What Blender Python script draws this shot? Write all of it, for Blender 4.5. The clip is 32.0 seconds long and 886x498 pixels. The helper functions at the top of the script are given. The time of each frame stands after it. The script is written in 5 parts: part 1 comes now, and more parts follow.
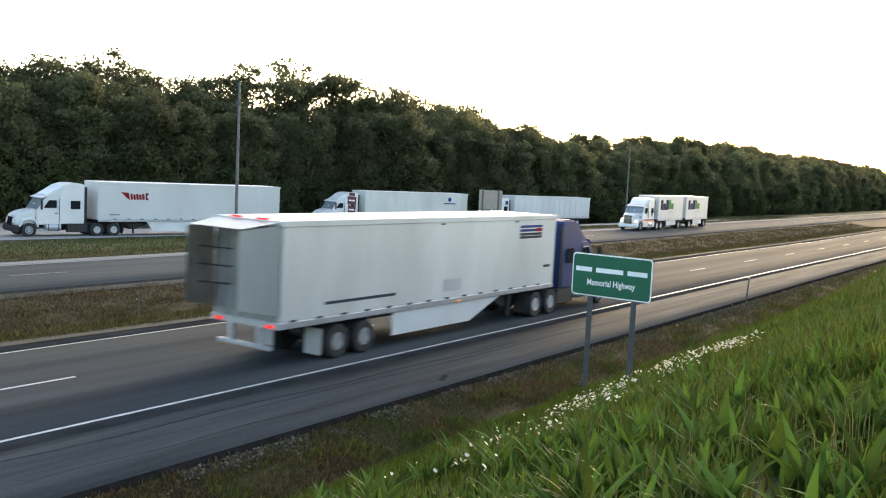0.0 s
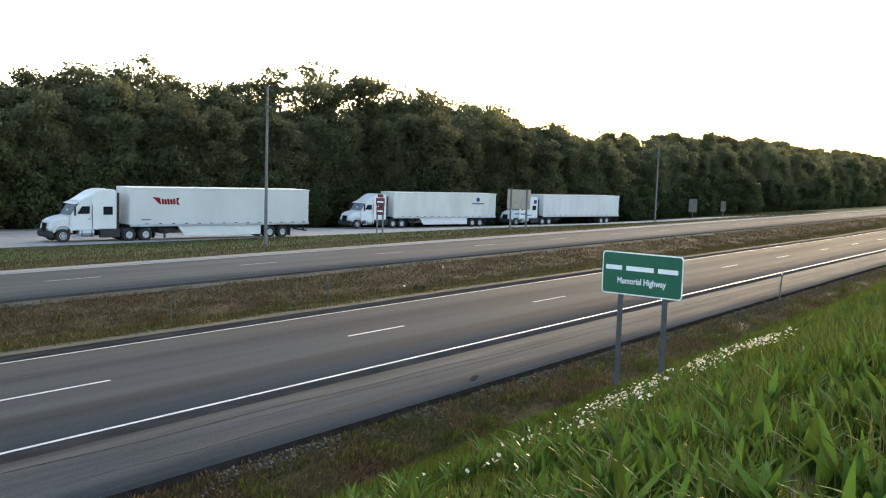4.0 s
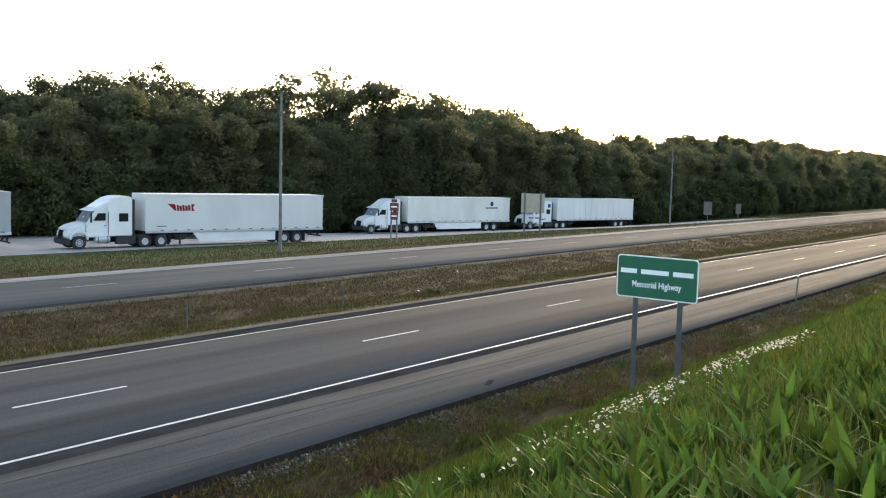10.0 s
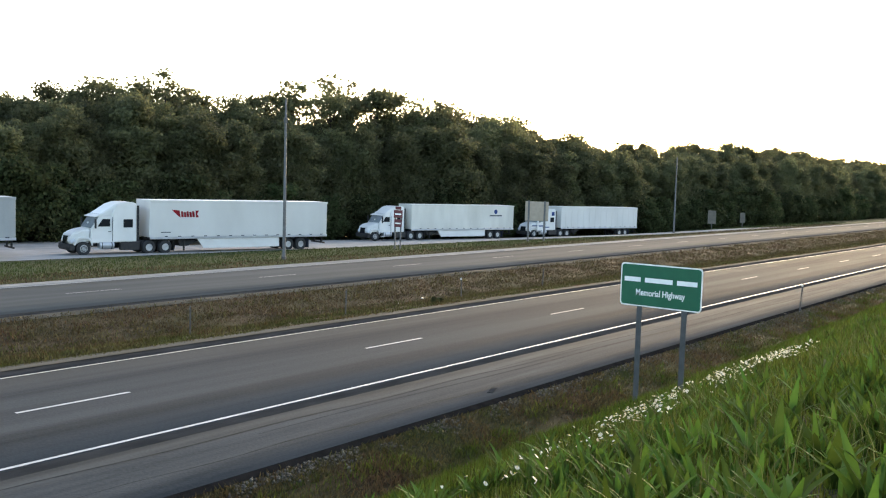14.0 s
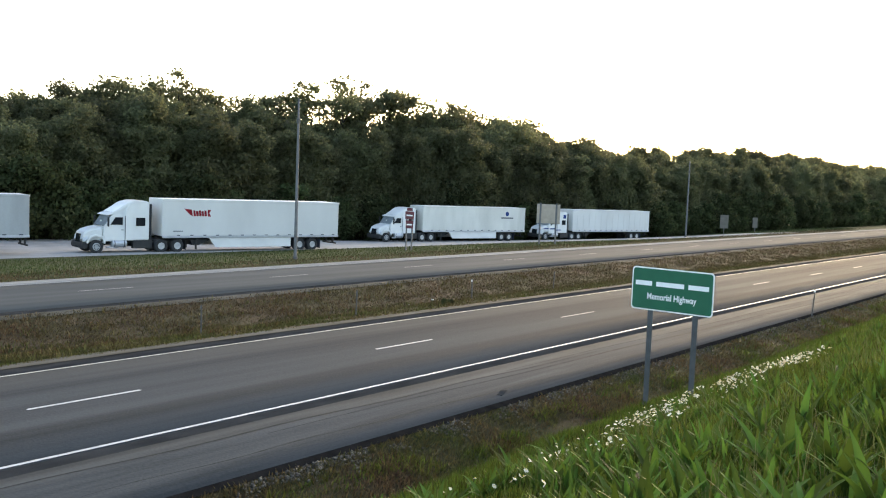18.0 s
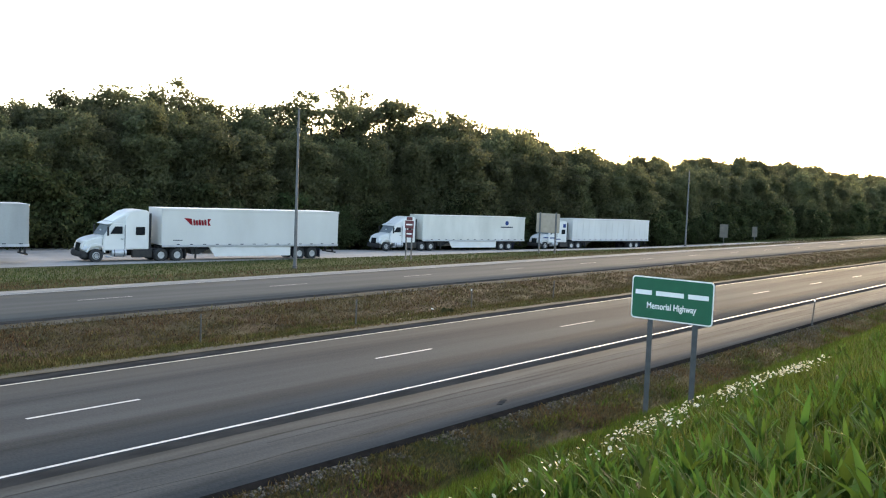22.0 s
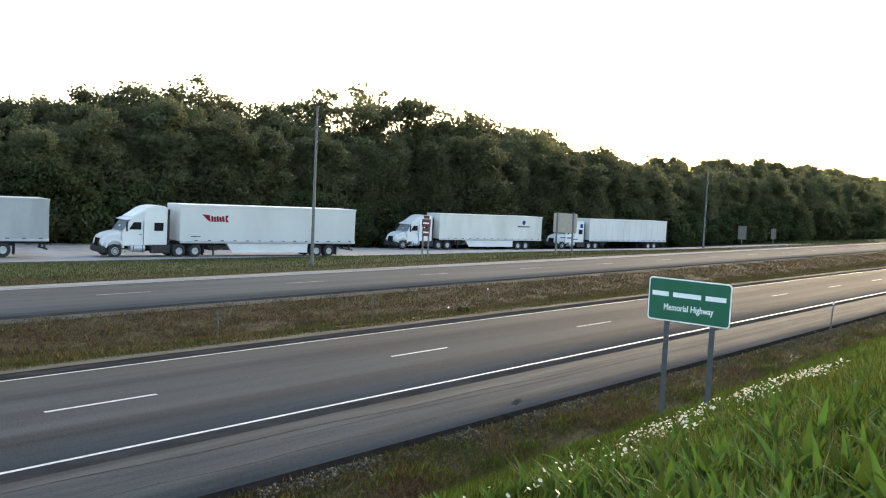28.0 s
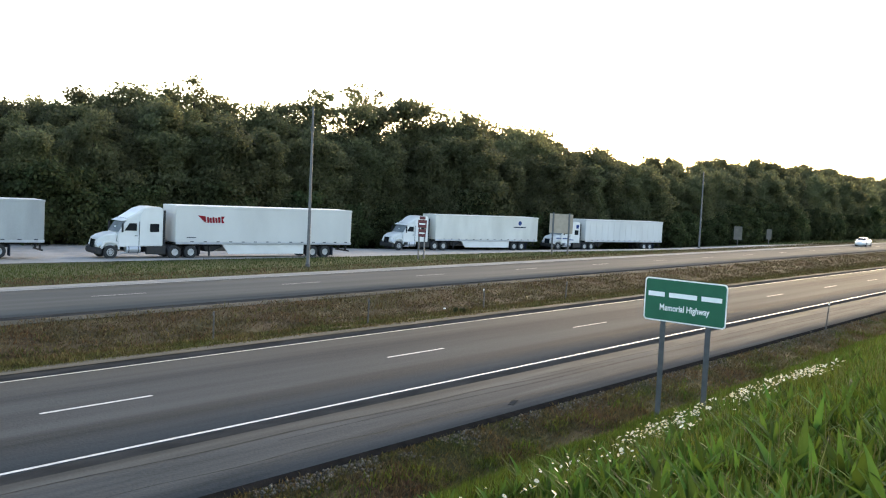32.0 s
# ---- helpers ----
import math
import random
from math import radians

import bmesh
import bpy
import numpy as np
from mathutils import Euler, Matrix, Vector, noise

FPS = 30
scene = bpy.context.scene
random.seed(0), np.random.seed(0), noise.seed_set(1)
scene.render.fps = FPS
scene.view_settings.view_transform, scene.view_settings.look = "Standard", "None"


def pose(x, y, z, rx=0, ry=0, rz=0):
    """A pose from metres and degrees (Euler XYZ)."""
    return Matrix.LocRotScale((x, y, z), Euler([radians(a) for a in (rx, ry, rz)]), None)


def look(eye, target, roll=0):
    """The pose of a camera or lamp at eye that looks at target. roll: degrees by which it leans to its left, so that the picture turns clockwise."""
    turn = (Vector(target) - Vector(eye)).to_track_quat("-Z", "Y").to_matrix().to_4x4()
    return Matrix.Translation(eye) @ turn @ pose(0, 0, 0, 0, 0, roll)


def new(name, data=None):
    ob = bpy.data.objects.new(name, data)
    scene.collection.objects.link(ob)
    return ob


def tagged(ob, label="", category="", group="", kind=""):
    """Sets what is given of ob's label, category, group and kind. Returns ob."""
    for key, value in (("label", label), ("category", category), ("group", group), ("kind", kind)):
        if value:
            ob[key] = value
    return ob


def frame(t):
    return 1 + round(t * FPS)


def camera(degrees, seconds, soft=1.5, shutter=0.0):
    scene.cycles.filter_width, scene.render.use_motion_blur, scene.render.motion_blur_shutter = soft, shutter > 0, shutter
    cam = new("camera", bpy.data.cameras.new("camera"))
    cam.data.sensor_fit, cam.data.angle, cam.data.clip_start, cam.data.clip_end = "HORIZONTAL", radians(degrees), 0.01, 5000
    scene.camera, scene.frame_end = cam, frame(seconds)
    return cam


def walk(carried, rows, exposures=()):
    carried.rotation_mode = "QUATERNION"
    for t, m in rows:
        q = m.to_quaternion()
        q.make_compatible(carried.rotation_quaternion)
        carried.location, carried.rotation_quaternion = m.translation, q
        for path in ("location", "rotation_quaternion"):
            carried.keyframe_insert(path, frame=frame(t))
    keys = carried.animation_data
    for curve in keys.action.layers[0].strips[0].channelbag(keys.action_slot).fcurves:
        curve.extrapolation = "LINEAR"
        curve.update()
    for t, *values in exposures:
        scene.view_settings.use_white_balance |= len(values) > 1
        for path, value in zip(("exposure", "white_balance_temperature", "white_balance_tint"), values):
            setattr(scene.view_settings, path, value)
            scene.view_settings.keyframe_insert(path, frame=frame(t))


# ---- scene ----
cam = camera(50.7, 32.0, soft=1.1, shutter=0.25)
EYE = (0.0, 0.0, 5.793)
# seconds and the turn of a hand-held camera that keeps its place
TURNS = [
    (0, 84.565, -2.702, -55.828), (0.5, 84.501, -2.499, -55.418), (1, 84.473, -2.371, -55.208), (1.5, 84.508, -2.134, -55.142),
    (2, 84.458, -2.154, -55.04), (2.5, 84.447, -2.109, -54.923), (3, 84.454, -1.983, -54.848), (3.5, 84.444, -1.885, -54.44),
    (5.5, 84.648, -1.545, -53.787), (6, 84.591, -1.545, -53.687), (6.5, 84.547, -1.432, -53.699), (7, 84.567, -1.343, -53.672),
    (7.5, 84.55, -1.304, -53.597), (8, 84.557, -1.328, -53.604), (8.5, 84.6, -1.394, -53.471), (9, 84.827, -1.314, -53.327),
    (9.5, 84.839, -1.298, -53.401), (10, 84.772, -1.317, -53.307), (10.5, 84.733, -1.383, -53.323), (11, 84.717, -1.453, -53.299),
    (11.5, 84.74, -1.491, -53.184), (12, 84.838, -1.341, -53.239), (12.5, 84.922, -1.239, -53.429), (13, 84.995, -1.336, -53.371),
    (13.5, 85.091, -1.453, -53.3), (14, 85.226, -1.587, -53.055), (14.5, 85.274, -2.246, -52.75), (16.5, 85.445, -2.54, -52.525),
    (17, 85.34, -2.263, -52.319), (17.5, 85.291, -2.184, -52.276), (18, 85.306, -2.137, -52.327), (18.5, 85.437, -2.173, -52.345),
    (19, 85.522, -2.217, -52.307), (19.5, 85.513, -2.419, -52.267), (20, 85.574, -2.364, -52.273), (20.5, 85.615, -2.175, -52.217),
    (21, 85.748, -2.307, -52.252), (21.5, 85.838, -2.215, -52.295), (22, 85.869, -2.147, -52.344), (22.5, 85.864, -2.277, -52.303),
    (23, 85.917, -2.196, -52.285), (23.5, 85.898, -2.134, -52.283), (24, 85.894, -2.105, -52.383), (24.5, 85.957, -2.117, -52.458),
    (25, 85.997, -2.043, -52.299), (25.5, 85.987, -1.974, -52.023), (27.5, 86.021, -2.181, -52.218), (28, 85.752, -2.671, -51.283),
    (28.5, 85.695, -2.966, -51.137), (29, 85.664, -2.947, -50.927), (29.5, 85.682, -2.642, -51.202), (30, 85.751, -2.444, -51.851),
    (30.5, 85.783, -2.477, -51.966), (31, 85.92, -2.544, -51.95), (31.5, 85.971, -2.769, -51.715), (32, 85.811, -2.618, -51.527),
]
walk(cam, [(t, pose(*EYE, rx, ry, rz)) for t, rx, ry, rz in TURNS], exposures=((0, 2.9, 9400, 13), (13, 2.92, 9400, 13), (20, 3.0, 9400, 13), (32, 3.01, 9400, 13)))

# ---- light ----
SUN_AZ, SUN_EL = radians(13.0), radians(12.0)
world = bpy.data.worlds.new("morning_sky")
scene.world = world
world.use_nodes = True
wn = world.node_tree
sky = wn.nodes.new("ShaderNodeTexSky")
sky.sky_type, sky.sun_disc = "NISHITA", False
sky.sun_elevation, sky.sun_rotation = SUN_EL, radians(90) - SUN_AZ
sky.air_density, sky.dust_density, sky.ozone_density = .8, 2.0, 3.0
wn.nodes["Background"].inputs["Strength"].default_value = 0.15
wn.links.new(sky.outputs[0], wn.nodes["Background"].inputs["Color"])
sun = new("sun", bpy.data.lights.new("sun", "SUN"))
sun.data.energy, sun.data.angle, sun.data.color = 0.15, radians(12.0), (1.0, 0.86, 0.70)
sun.matrix_world = look((0, 0, 0), (-math.cos(SUN_AZ) * math.cos(SUN_EL), -math.sin(SUN_AZ) * math.cos(SUN_EL), -math.sin(SUN_EL)))

# ---- the lie of the land ----
GRADE = -0.01056
PY = (-400, -60, -6, 0, 10, 11.36, 11.9, 13.2, 13.77, 16.94, 24.26, 25.3, 28.3, 31, 34, 36.05, 40.98, 47.5)
PZ = (6.8, 6.5, 5.8, 4.4, .05, -.54, -.7, -.35, -.127, 0, .03, 0, -.4, -.9, -.6, -.36, -.32, -.27)


def smooth(x, a, b):
    k = min(1.0, max(0.0, (x - a) / (b - a)))
    return k * k * (3 - 2 * k)


def fall(x):
    """Height that the whole place loses along the road."""
    return GRADE * min(420.0, max(-420.0, x))


def dip(x):
    """The nearer carriageway curves down a little more."""
    c = min(max(x, 0.0), 110.0)
    return -2.5e-5 * c * c


def land(x, y):
    z = float(np.interp(min(y, 47.5), PY, PZ))
    if y > 47.5:
        z -= (min(y, 76.0) - 47.5) * float(np.interp(x, (20, 51, 133, 180, 400), (.02, .034, .095, .04, .03)))
    z += min(1.3, max(0.0, (x - 29) * .042)) * (1 - smooth(y, 6.5, 10.5)) * (1 - smooth(x, 90, 200))
    z += dip(x) * (1 - smooth(y, 25, 34)) * smooth(y, 10, 13)
    return z + fall(x)


# ---- materials ----
def shader(name):
    m = bpy.data.materials.new(name)
    m.use_nodes = True
    return m, m.node_tree.nodes, m.node_tree.links, m.node_tree.nodes["Principled BSDF"]


def surface(name, c1, c2=None, scale=3.0, rough=0.6, metal=0.0, bump=0.0, bump_scale=60.0, stretch=(1, 1, 1), local=False, grain=0.25,
            rand=0.0, island=0.0, coat=0.0, translucent=0.0, emit=0.0, spec=0.5, streak=0.0, tracks=()):
    """Two colours mixed by coarse and fine noise, with fine relief."""
    m, nodes, links, b = shader(name)
    c2 = c2 or tuple(c * 0.8 for c in c1)
    tc = nodes.new("ShaderNodeTexCoord" if local else "ShaderNodeNewGeometry")
    mp = nodes.new("ShaderNodeMapping")
    mp.inputs["Scale"].default_value = stretch
    links.new(tc.outputs["Object" if local else "Position"], mp.inputs["Vector"])
    big = nodes.new("ShaderNodeTexNoise")
    big.inputs["Scale"].default_value, big.inputs["Detail"].default_value = scale, 5
    small = nodes.new("ShaderNodeTexNoise")
    small.inputs["Scale"].default_value, small.inputs["Detail"].default_value = bump_scale, 3
    links.new(mp.outputs[0], big.inputs["Vector"])
    links.new(tc.outputs["Object" if local else "Position"], small.inputs["Vector"])
    mix = nodes.new("ShaderNodeMix")
    mix.data_type = "RGBA"
    mix.inputs["A"].default_value, mix.inputs["B"].default_value = (*c1, 1), (*c2, 1)
    add = nodes.new("ShaderNodeMath")
    add.operation = "MULTIPLY_ADD"
    add.inputs[1].default_value = grain
    links.new(small.outputs["Fac"], add.inputs[0])
    ramp = nodes.new("ShaderNodeMapRange")
    ramp.inputs["From Min"].default_value, ramp.inputs["From Max"].default_value = 0.32, 0.68
    links.new(big.outputs["Fac"], ramp.inputs["Value"])
    links.new(ramp.outputs[0], add.inputs[2])
    sub = nodes.new("ShaderNodeMath")
    sub.operation, sub.use_clamp = "SUBTRACT", True
    sub.inputs[1].default_value = grain * 0.5
    links.new(add.outputs[0], sub.inputs[0])
    links.new(sub.outputs[0], mix.inputs["Factor"])
    colour = mix.outputs["Result"]
    if streak:
        sm = nodes.new("ShaderNodeMapping")
        sm.inputs["Scale"].default_value = (.012, 1.5, 1)
        links.new(tc.outputs["Position"], sm.inputs["Vector"])
        sn = nodes.new("ShaderNodeTexNoise")
        sn.inputs["Scale"].default_value, sn.inputs["Detail"].default_value = 1.0, 3
        links.new(sm.outputs[0], sn.inputs["Vector"])
        sr = nodes.new("ShaderNodeMapRange")
        sr.inputs["From Min"].default_value, sr.inputs["From Max"].default_value = .5, .72
        sr.inputs["To Min"].default_value, sr.inputs["To Max"].default_value = 1.0, 1.0 - streak
        links.new(sn.outputs["Fac"], sr.inputs["Value"])
        dk = nodes.new("ShaderNodeVectorMath")
        dk.operation = "SCALE"
        links.new(colour, dk.inputs[0])
        links.new(sr.outputs[0], dk.inputs["Scale"])
        colour = dk.outputs[0]
    for middle, width, amount in tracks:
        # a worn dark stripe along the middle of a lane
        sx = nodes.new("ShaderNodeSeparateXYZ")
        links.new(tc.outputs["Position"], sx.inputs[0])
        wob = nodes.new("ShaderNodeMath")
        wob.operation = "MULTIPLY_ADD"
        wob.inputs[1].default_value = .5
        links.new(ramp.outputs[0], wob.inputs[0])
        links.new(sx.outputs["Y"], wob.inputs[2])
        dy = nodes.new("ShaderNodeMath")
        dy.operation = "SUBTRACT"
        dy.inputs[1].default_value = middle + .25
        links.new(wob.outputs[0], dy.inputs[0])
        ab = nodes.new("ShaderNodeMath")
        ab.operation = "ABSOLUTE"
        links.new(dy.outputs[0], ab.inputs[0])
        fade = nodes.new("ShaderNodeMapRange")
        fade.interpolation_type = "SMOOTHSTEP"
        fade.inputs["From Min"].default_value, fade.inputs["From Max"].default_value = width * .25, width
        fade.inputs["To Min"].default_value, fade.inputs["To Max"].default_value = 1 - amount, 1.0
        links.new(ab.outputs[0], fade.inputs["Value"])
        dk = nodes.new("ShaderNodeVectorMath")
        dk.operation = "SCALE"
        links.new(colour, dk.inputs[0])
        links.new(fade.outputs[0], dk.inputs["Scale"])
        colour = dk.outputs[0]
    for amount, node, socket in ((rand, "ShaderNodeObjectInfo", "Random"), (island, "ShaderNodeNewGeometry", "Random Per Island")):
        if amount:
            r = nodes.new(node)
            hsv = nodes.new("ShaderNodeHueSaturation")
            mr = nodes.new("ShaderNodeMapRange")
            mr.inputs["To Min"].default_value, mr.inputs["To Max"].default_value = 1 - amount, 1 + amount
            hr = nodes.new("ShaderNodeMapRange")
            hr.inputs["To Min"].default_value, hr.inputs["To Max"].default_value = 0.5 - amount * 0.05, 0.5 + amount * 0.04
            links.new(r.outputs[socket], mr.inputs["Value"])
            links.new(r.outputs[socket], hr.inputs["Value"])
            links.new(mr.outputs[0], hsv.inputs["Value"])
            links.new(hr.outputs[0], hsv.inputs["Hue"])
            links.new(colour, hsv.inputs["Color"])
            colour = hsv.outputs[0]
    links.new(colour, b.inputs["Base Color"])
    b.inputs["Roughness"].default_value, b.inputs["Metallic"].default_value = rough, metal
    b.inputs["Coat Weight"].default_value = coat
    b.inputs["Specular IOR Level"].default_value = spec
    if bump:
        bp = nodes.new("ShaderNodeBump")
        bp.inputs["Strength"].default_value, bp.inputs["Distance"].default_value = bump, 0.02
        links.new(small.outputs["Fac"], bp.inputs["Height"])
        links.new(bp.outputs[0], b.inputs["Normal"])
    if translucent:
        tr = nodes.new("ShaderNodeBsdfTranslucent")
        links.new(colour, tr.inputs["Color"])
        ms = nodes.new("ShaderNodeMixShader")
        ms.inputs[0].default_value = translucent
        links.new(b.outputs[0], ms.inputs[1])
        links.new(tr.outputs[0], ms.inputs[2])
        links.new(ms.outputs[0], nodes["Material Output"].inputs["Surface"])
    if emit:
        b.inputs["Emission Color"].default_value = (*c1, 1)
        b.inputs["Emission Strength"].default_value = emit
    return m


LANE = surface("worn_asphalt", (.0315, .0355, .0362), (.052, .058, .0592), 1.0, .92, spec=.03, bump=.5, bump_scale=16, stretch=(.03, .8, 1), grain=.9, streak=0.2, tracks=((18.75, .75, .28), (22.45, .7, .18)))
SHOULDER = surface("shoulder_asphalt", (.0318, .0375, .0392), (.0545, .0625, .0652), 1.4, .92, spec=.03, bump=.5, bump_scale=16, stretch=(.10, 1.6, 1), grain=.9, streak=0.25)
# Near-black: the shadow under the crumbling shoulder edge, given as a colour.
EDGE_SHADOW = surface("painted_edge_shadow", (.009, .009, .0085), (.016, .015, .014), 3.0, .97, spec=.0, bump=.6, bump_scale=30, grain=.8)
RUMBLE = surface("dark_asphalt_band", (.020, .0215, .022), (.034, .036, .037), 2.0, .97, spec=.0, bump=.4, bump_scale=50, stretch=(.4, 1, 1), grain=.6)
FAR_LANE = surface("far_asphalt", (.046, .052, .051), (.064, .071, .070), 1.0, .9, spec=.04, bump=.4, bump_scale=9, stretch=(.06, 1.0, 1), grain=.4, streak=0.15)
FARSHOULDER = surface("worn_pale_asphalt", (.20, .203, .192), (.15, .153, .146), .8, .95, bump=.2, bump_scale=50, stretch=(.1, 1.5, 1), grain=.4, spec=.04)
RAMP = surface("pale_concrete", (.25, .246, .23), (.175, .172, .163), .5, .85, bump=.2, bump_scale=60, grain=.3)
TYREMARK = surface("tyre_marked_asphalt", (.018, .021, .021), (.030, .034, .034), 2.0, .9, spec=.05, bump=.5, bump_scale=16, grain=.9)
FADED = surface("faded_line_paint", (.26, .26, .25), (.17, .175, .17), 3.0, .7, bump_scale=40, grain=.6)
PAINT = surface("white_line_paint", (.40, .40, .385), (.26, .26, .25), 6.0, .6, bump_scale=40, grain=.5)
YELLOW = surface("pale_yellow_line_paint", (.38, .36, .30), (.26, .25, .215), 5.0, .65, bump_scale=40, grain=.5)
TURF = surface("verge_turf", (.020, .026, .008), (.040, .029, .014), .5, .95, bump=.8, bump_scale=26, grain=.8, spec=.1)
MEDIAN = surface("median_turf", (.046, .030, .016), (.032, .030, .011), .35, .95, bump=.8, bump_scale=22, grain=.8, spec=.1)
FARTURF = surface("far_turf", (.032, .046, .013), (.046, .044, .017), .3, .95, bump=.8, bump_scale=18, grain=.8, spec=.1)
SOIL = surface("embankment_soil", (.018, .024, .008), (.030, .028, .012), .8, .95, bump=.9, bump_scale=20, grain=.8, spec=.1)
WOODFLOOR = surface("leaf_litter", (.03, .032, .014), (.045, .035, .02), .6, .95, bump=.8, bump_scale=12, grain=.8, spec=.1)
MEDGREEN = surface("green_median_grass", (.036, .045, .014), (.060, .048, .019), .5, .75, island=.5, translucent=.25, bump_scale=15, spec=.05)
REDWEED = surface("red_brown_weed", (.085, .042, .024), (.060, .045, .020), .7, .8, island=.5, translucent=.25, bump_scale=15, spec=.05)
DIRT = surface("pale_dirt", (.075, .072, .060), (.038, .038, .028), 1.2, .95, bump=.9, bump_scale=14, stretch=(.35, 1, 1), grain=.9, spec=.05)
BLADE = surface("grass_blade", (.036, .070, .010), (.098, .108, .024), .6, .75, island=.65, translucent=.35, bump_scale=20, spec=.02)
WEED = surface("weed_leaf", (.028, .056, .009), (.060, .082, .016), 1.5, .5, island=.6, translucent=.35, bump_scale=20, spec=.03)
DRYBLADE = surface("dry_grass", (.075, .100, .032), (.120, .115, .05), 1.0, .65, island=.35, translucent=.3, bump_scale=20, spec=.08)
VERGEBLADE = surface("short_grass", (.046, .062, .014), (.105, .063, .032), .7, .7, island=.4, translucent=.25, bump_scale=15, spec=.15)
MEDBLADE = surface("median_grass", (.084, .054, .029), (.054, .048, .020), .5, .7, island=.4, translucent=.25, bump_scale=15, spec=.15)
TUFT = surface("median_weed", (.052, .058, .018), (.085, .060, .030), .5, .8, island=.5, translucent=.25, bump_scale=15, spec=.05)
FARBLADE = surface("far_grass", (.031, .054, .013), (.048, .056, .018), .4, .7, island=.35, translucent=.25, bump_scale=15, spec=.15)
CLUMPLEAF = surface("pointed_leaf", (.034, .075, .012), (.068, .106, .020), .9, .6, island=.5, translucent=.35, bump_scale=25, spec=.05)
SWORD = surface("broad_leaf", (.036, .084, .014), (.066, .114, .021), 3.0, .55, local=True, rand=.5, translucent=.35, bump=.1, bump_scale=30, spec=.05)
PETAL = surface("white_petal", (.70, .66, .52), (.58, .54, .40), 5.0, .6, island=.1, translucent=.2)
YOLK = surface("yellow_flower_centre", (.65, .45, .05), (.5, .33, .04), 20.0, .7)
GRAVEL = surface("grey_gravel", (.115, .099, .077), (.042, .036, .028), 8.0, .85, island=.55)
# About half as bright as LEAF: shade below the canopy, put into the colour.
SHADED_SHRUBLEAF = surface("shaded_shrub_leaf", (.040, .054, .022), (.054, .062, .026), .25, .7, island=.35, rand=.3, translucent=.4, bump_scale=4, spec=.1)
LEAF = surface("tree_leaf", (.086, .094, .046), (.106, .107, .050), .25, .6, island=.22, rand=.3, translucent=.62, bump_scale=4, spec=.25)
BARK = surface("tree_bark", (.06, .05, .04), (.035, .03, .025), 2.0, .9, bump=.7, bump_scale=16, spec=.1)
GALV = surface("galvanised_steel", (.07, .072, .07), (.048, .05, .049), 6.0, .6, .2, bump_scale=40)
POLEWOOD = surface("grey_pole", (.13, .125, .12), (.095, .09, .087), 4.0, .7, bump=.3, bump_scale=30)
GREEN = surface("green_sign_sheeting", (.003, .110, .056), (.003, .094, .048), 2.0, .55, local=True, grain=.1, spec=.25)
SIGNWHITE = surface("white_sign_sheeting", (.80, .79, .74), (.72, .71, .67), 4.0, .4, local=True, grain=.1)
SIGNRED = surface("red_sign_sheeting", (.13, .012, .016), (.10, .01, .012), 4.0, .45, local=True)
DULLBOARD = surface("weathered_sign_back", (.12, .10, .075), (.085, .072, .055), 2.0, .7, local=True)
BOARD = surface("bare_sign_back", (.40, .31, .23), (.32, .25, .185), 2.0, .7, .0, local=True)
WHITE = surface("white_vehicle_paint", (.67, .655, .615), (.60, .585, .545), .8, .35, local=True, coat=.3, bump_scale=25, grain=.2)
BOXWHITE = surface("white_trailer_panel", (.59, .575, .535), (.50, .485, .45), .35, .42, local=True, bump_scale=8, grain=.3, stretch=(1, 1, .35))
OLDWHITE = surface("grimy_white_panel", (.62, .60, .535), (.46, .445, .39), .5, .5, local=True, bump_scale=9, grain=.4, stretch=(1, 1, .3))
BLUE = surface("dark_blue_paint", (.006, .036, .125), (.005, .028, .095), 1.0, .5, local=True, spec=.2)
RED = surface("red_car_paint", (.19, .005, .013), (.165, .004, .011), 1.0, .3, local=True, coat=.3)
BLACKPAINT = surface("black_car_paint", (.012, .011, .011), (.016, .014, .013), 1.0, .25, local=True, coat=.7)
DARK = surface("black_underbody", (.012, .012, .012), (.022, .02, .018), 4.0, .7, local=True, bump=.3, bump_scale=30)
RUBBER = surface("tyre_rubber", (.014, .014, .014), (.022, .021, .02), 6.0, .85, local=True, bump=.3, bump_scale=50)
RIM = surface("aluminium_rim", (.46, .455, .44), (.32, .315, .30), 5.0, .5, .25, local=True)
GRIMYRIM = surface("road_grimed_rim", (.30, .295, .28), (.16, .155, .145), 7.0, .6, .15, local=True)
CARRIM = surface("silver_wheel", (.30, .30, .31), (.22, .22, .23), 5.0, .35, .5, local=True)
RUSTRIM = surface("dull_brown_rim", (.075, .055, .045), (.05, .04, .033), 6.0, .6, .1, local=True)
BRONZE = surface("grey_brown_frame", (.16, .135, .115), (.115, .10, .088), 2.0, .5, .1, local=True, bump_scale=12)
GREYSKIN = surface("grey_trailer_panel", (.36, .37, .355), (.27, .275, .265), .5, .5, local=True, bump_scale=9, grain=.4, stretch=(1, 1, .3))
CHROME = surface("chrome", (.7, .7, .7), (.6, .6, .6), 4.0, .15, 1.0, local=True)
ALU = surface("mill_aluminium", (.50, .51, .52), (.40, .41, .42), 2.0, .4, .6, local=True, bump_scale=12)
GLASS = surface("tinted_glass", (.012, .014, .016), (.016, .018, .02), 1.0, .12, local=True, spec=.35)
# Windscreen glass: the pale base colour stands in for reflected sky.
SCREEN = surface("sky_painted_glass", (.22, .25, .26), (.15, .17, .175), 1.5, .1, local=True, spec=.8)
TAN = surface("brown_trailer_panel", (.030, .026, .020), (.022, .019, .015), 1.0, .3, local=True, coat=.2)
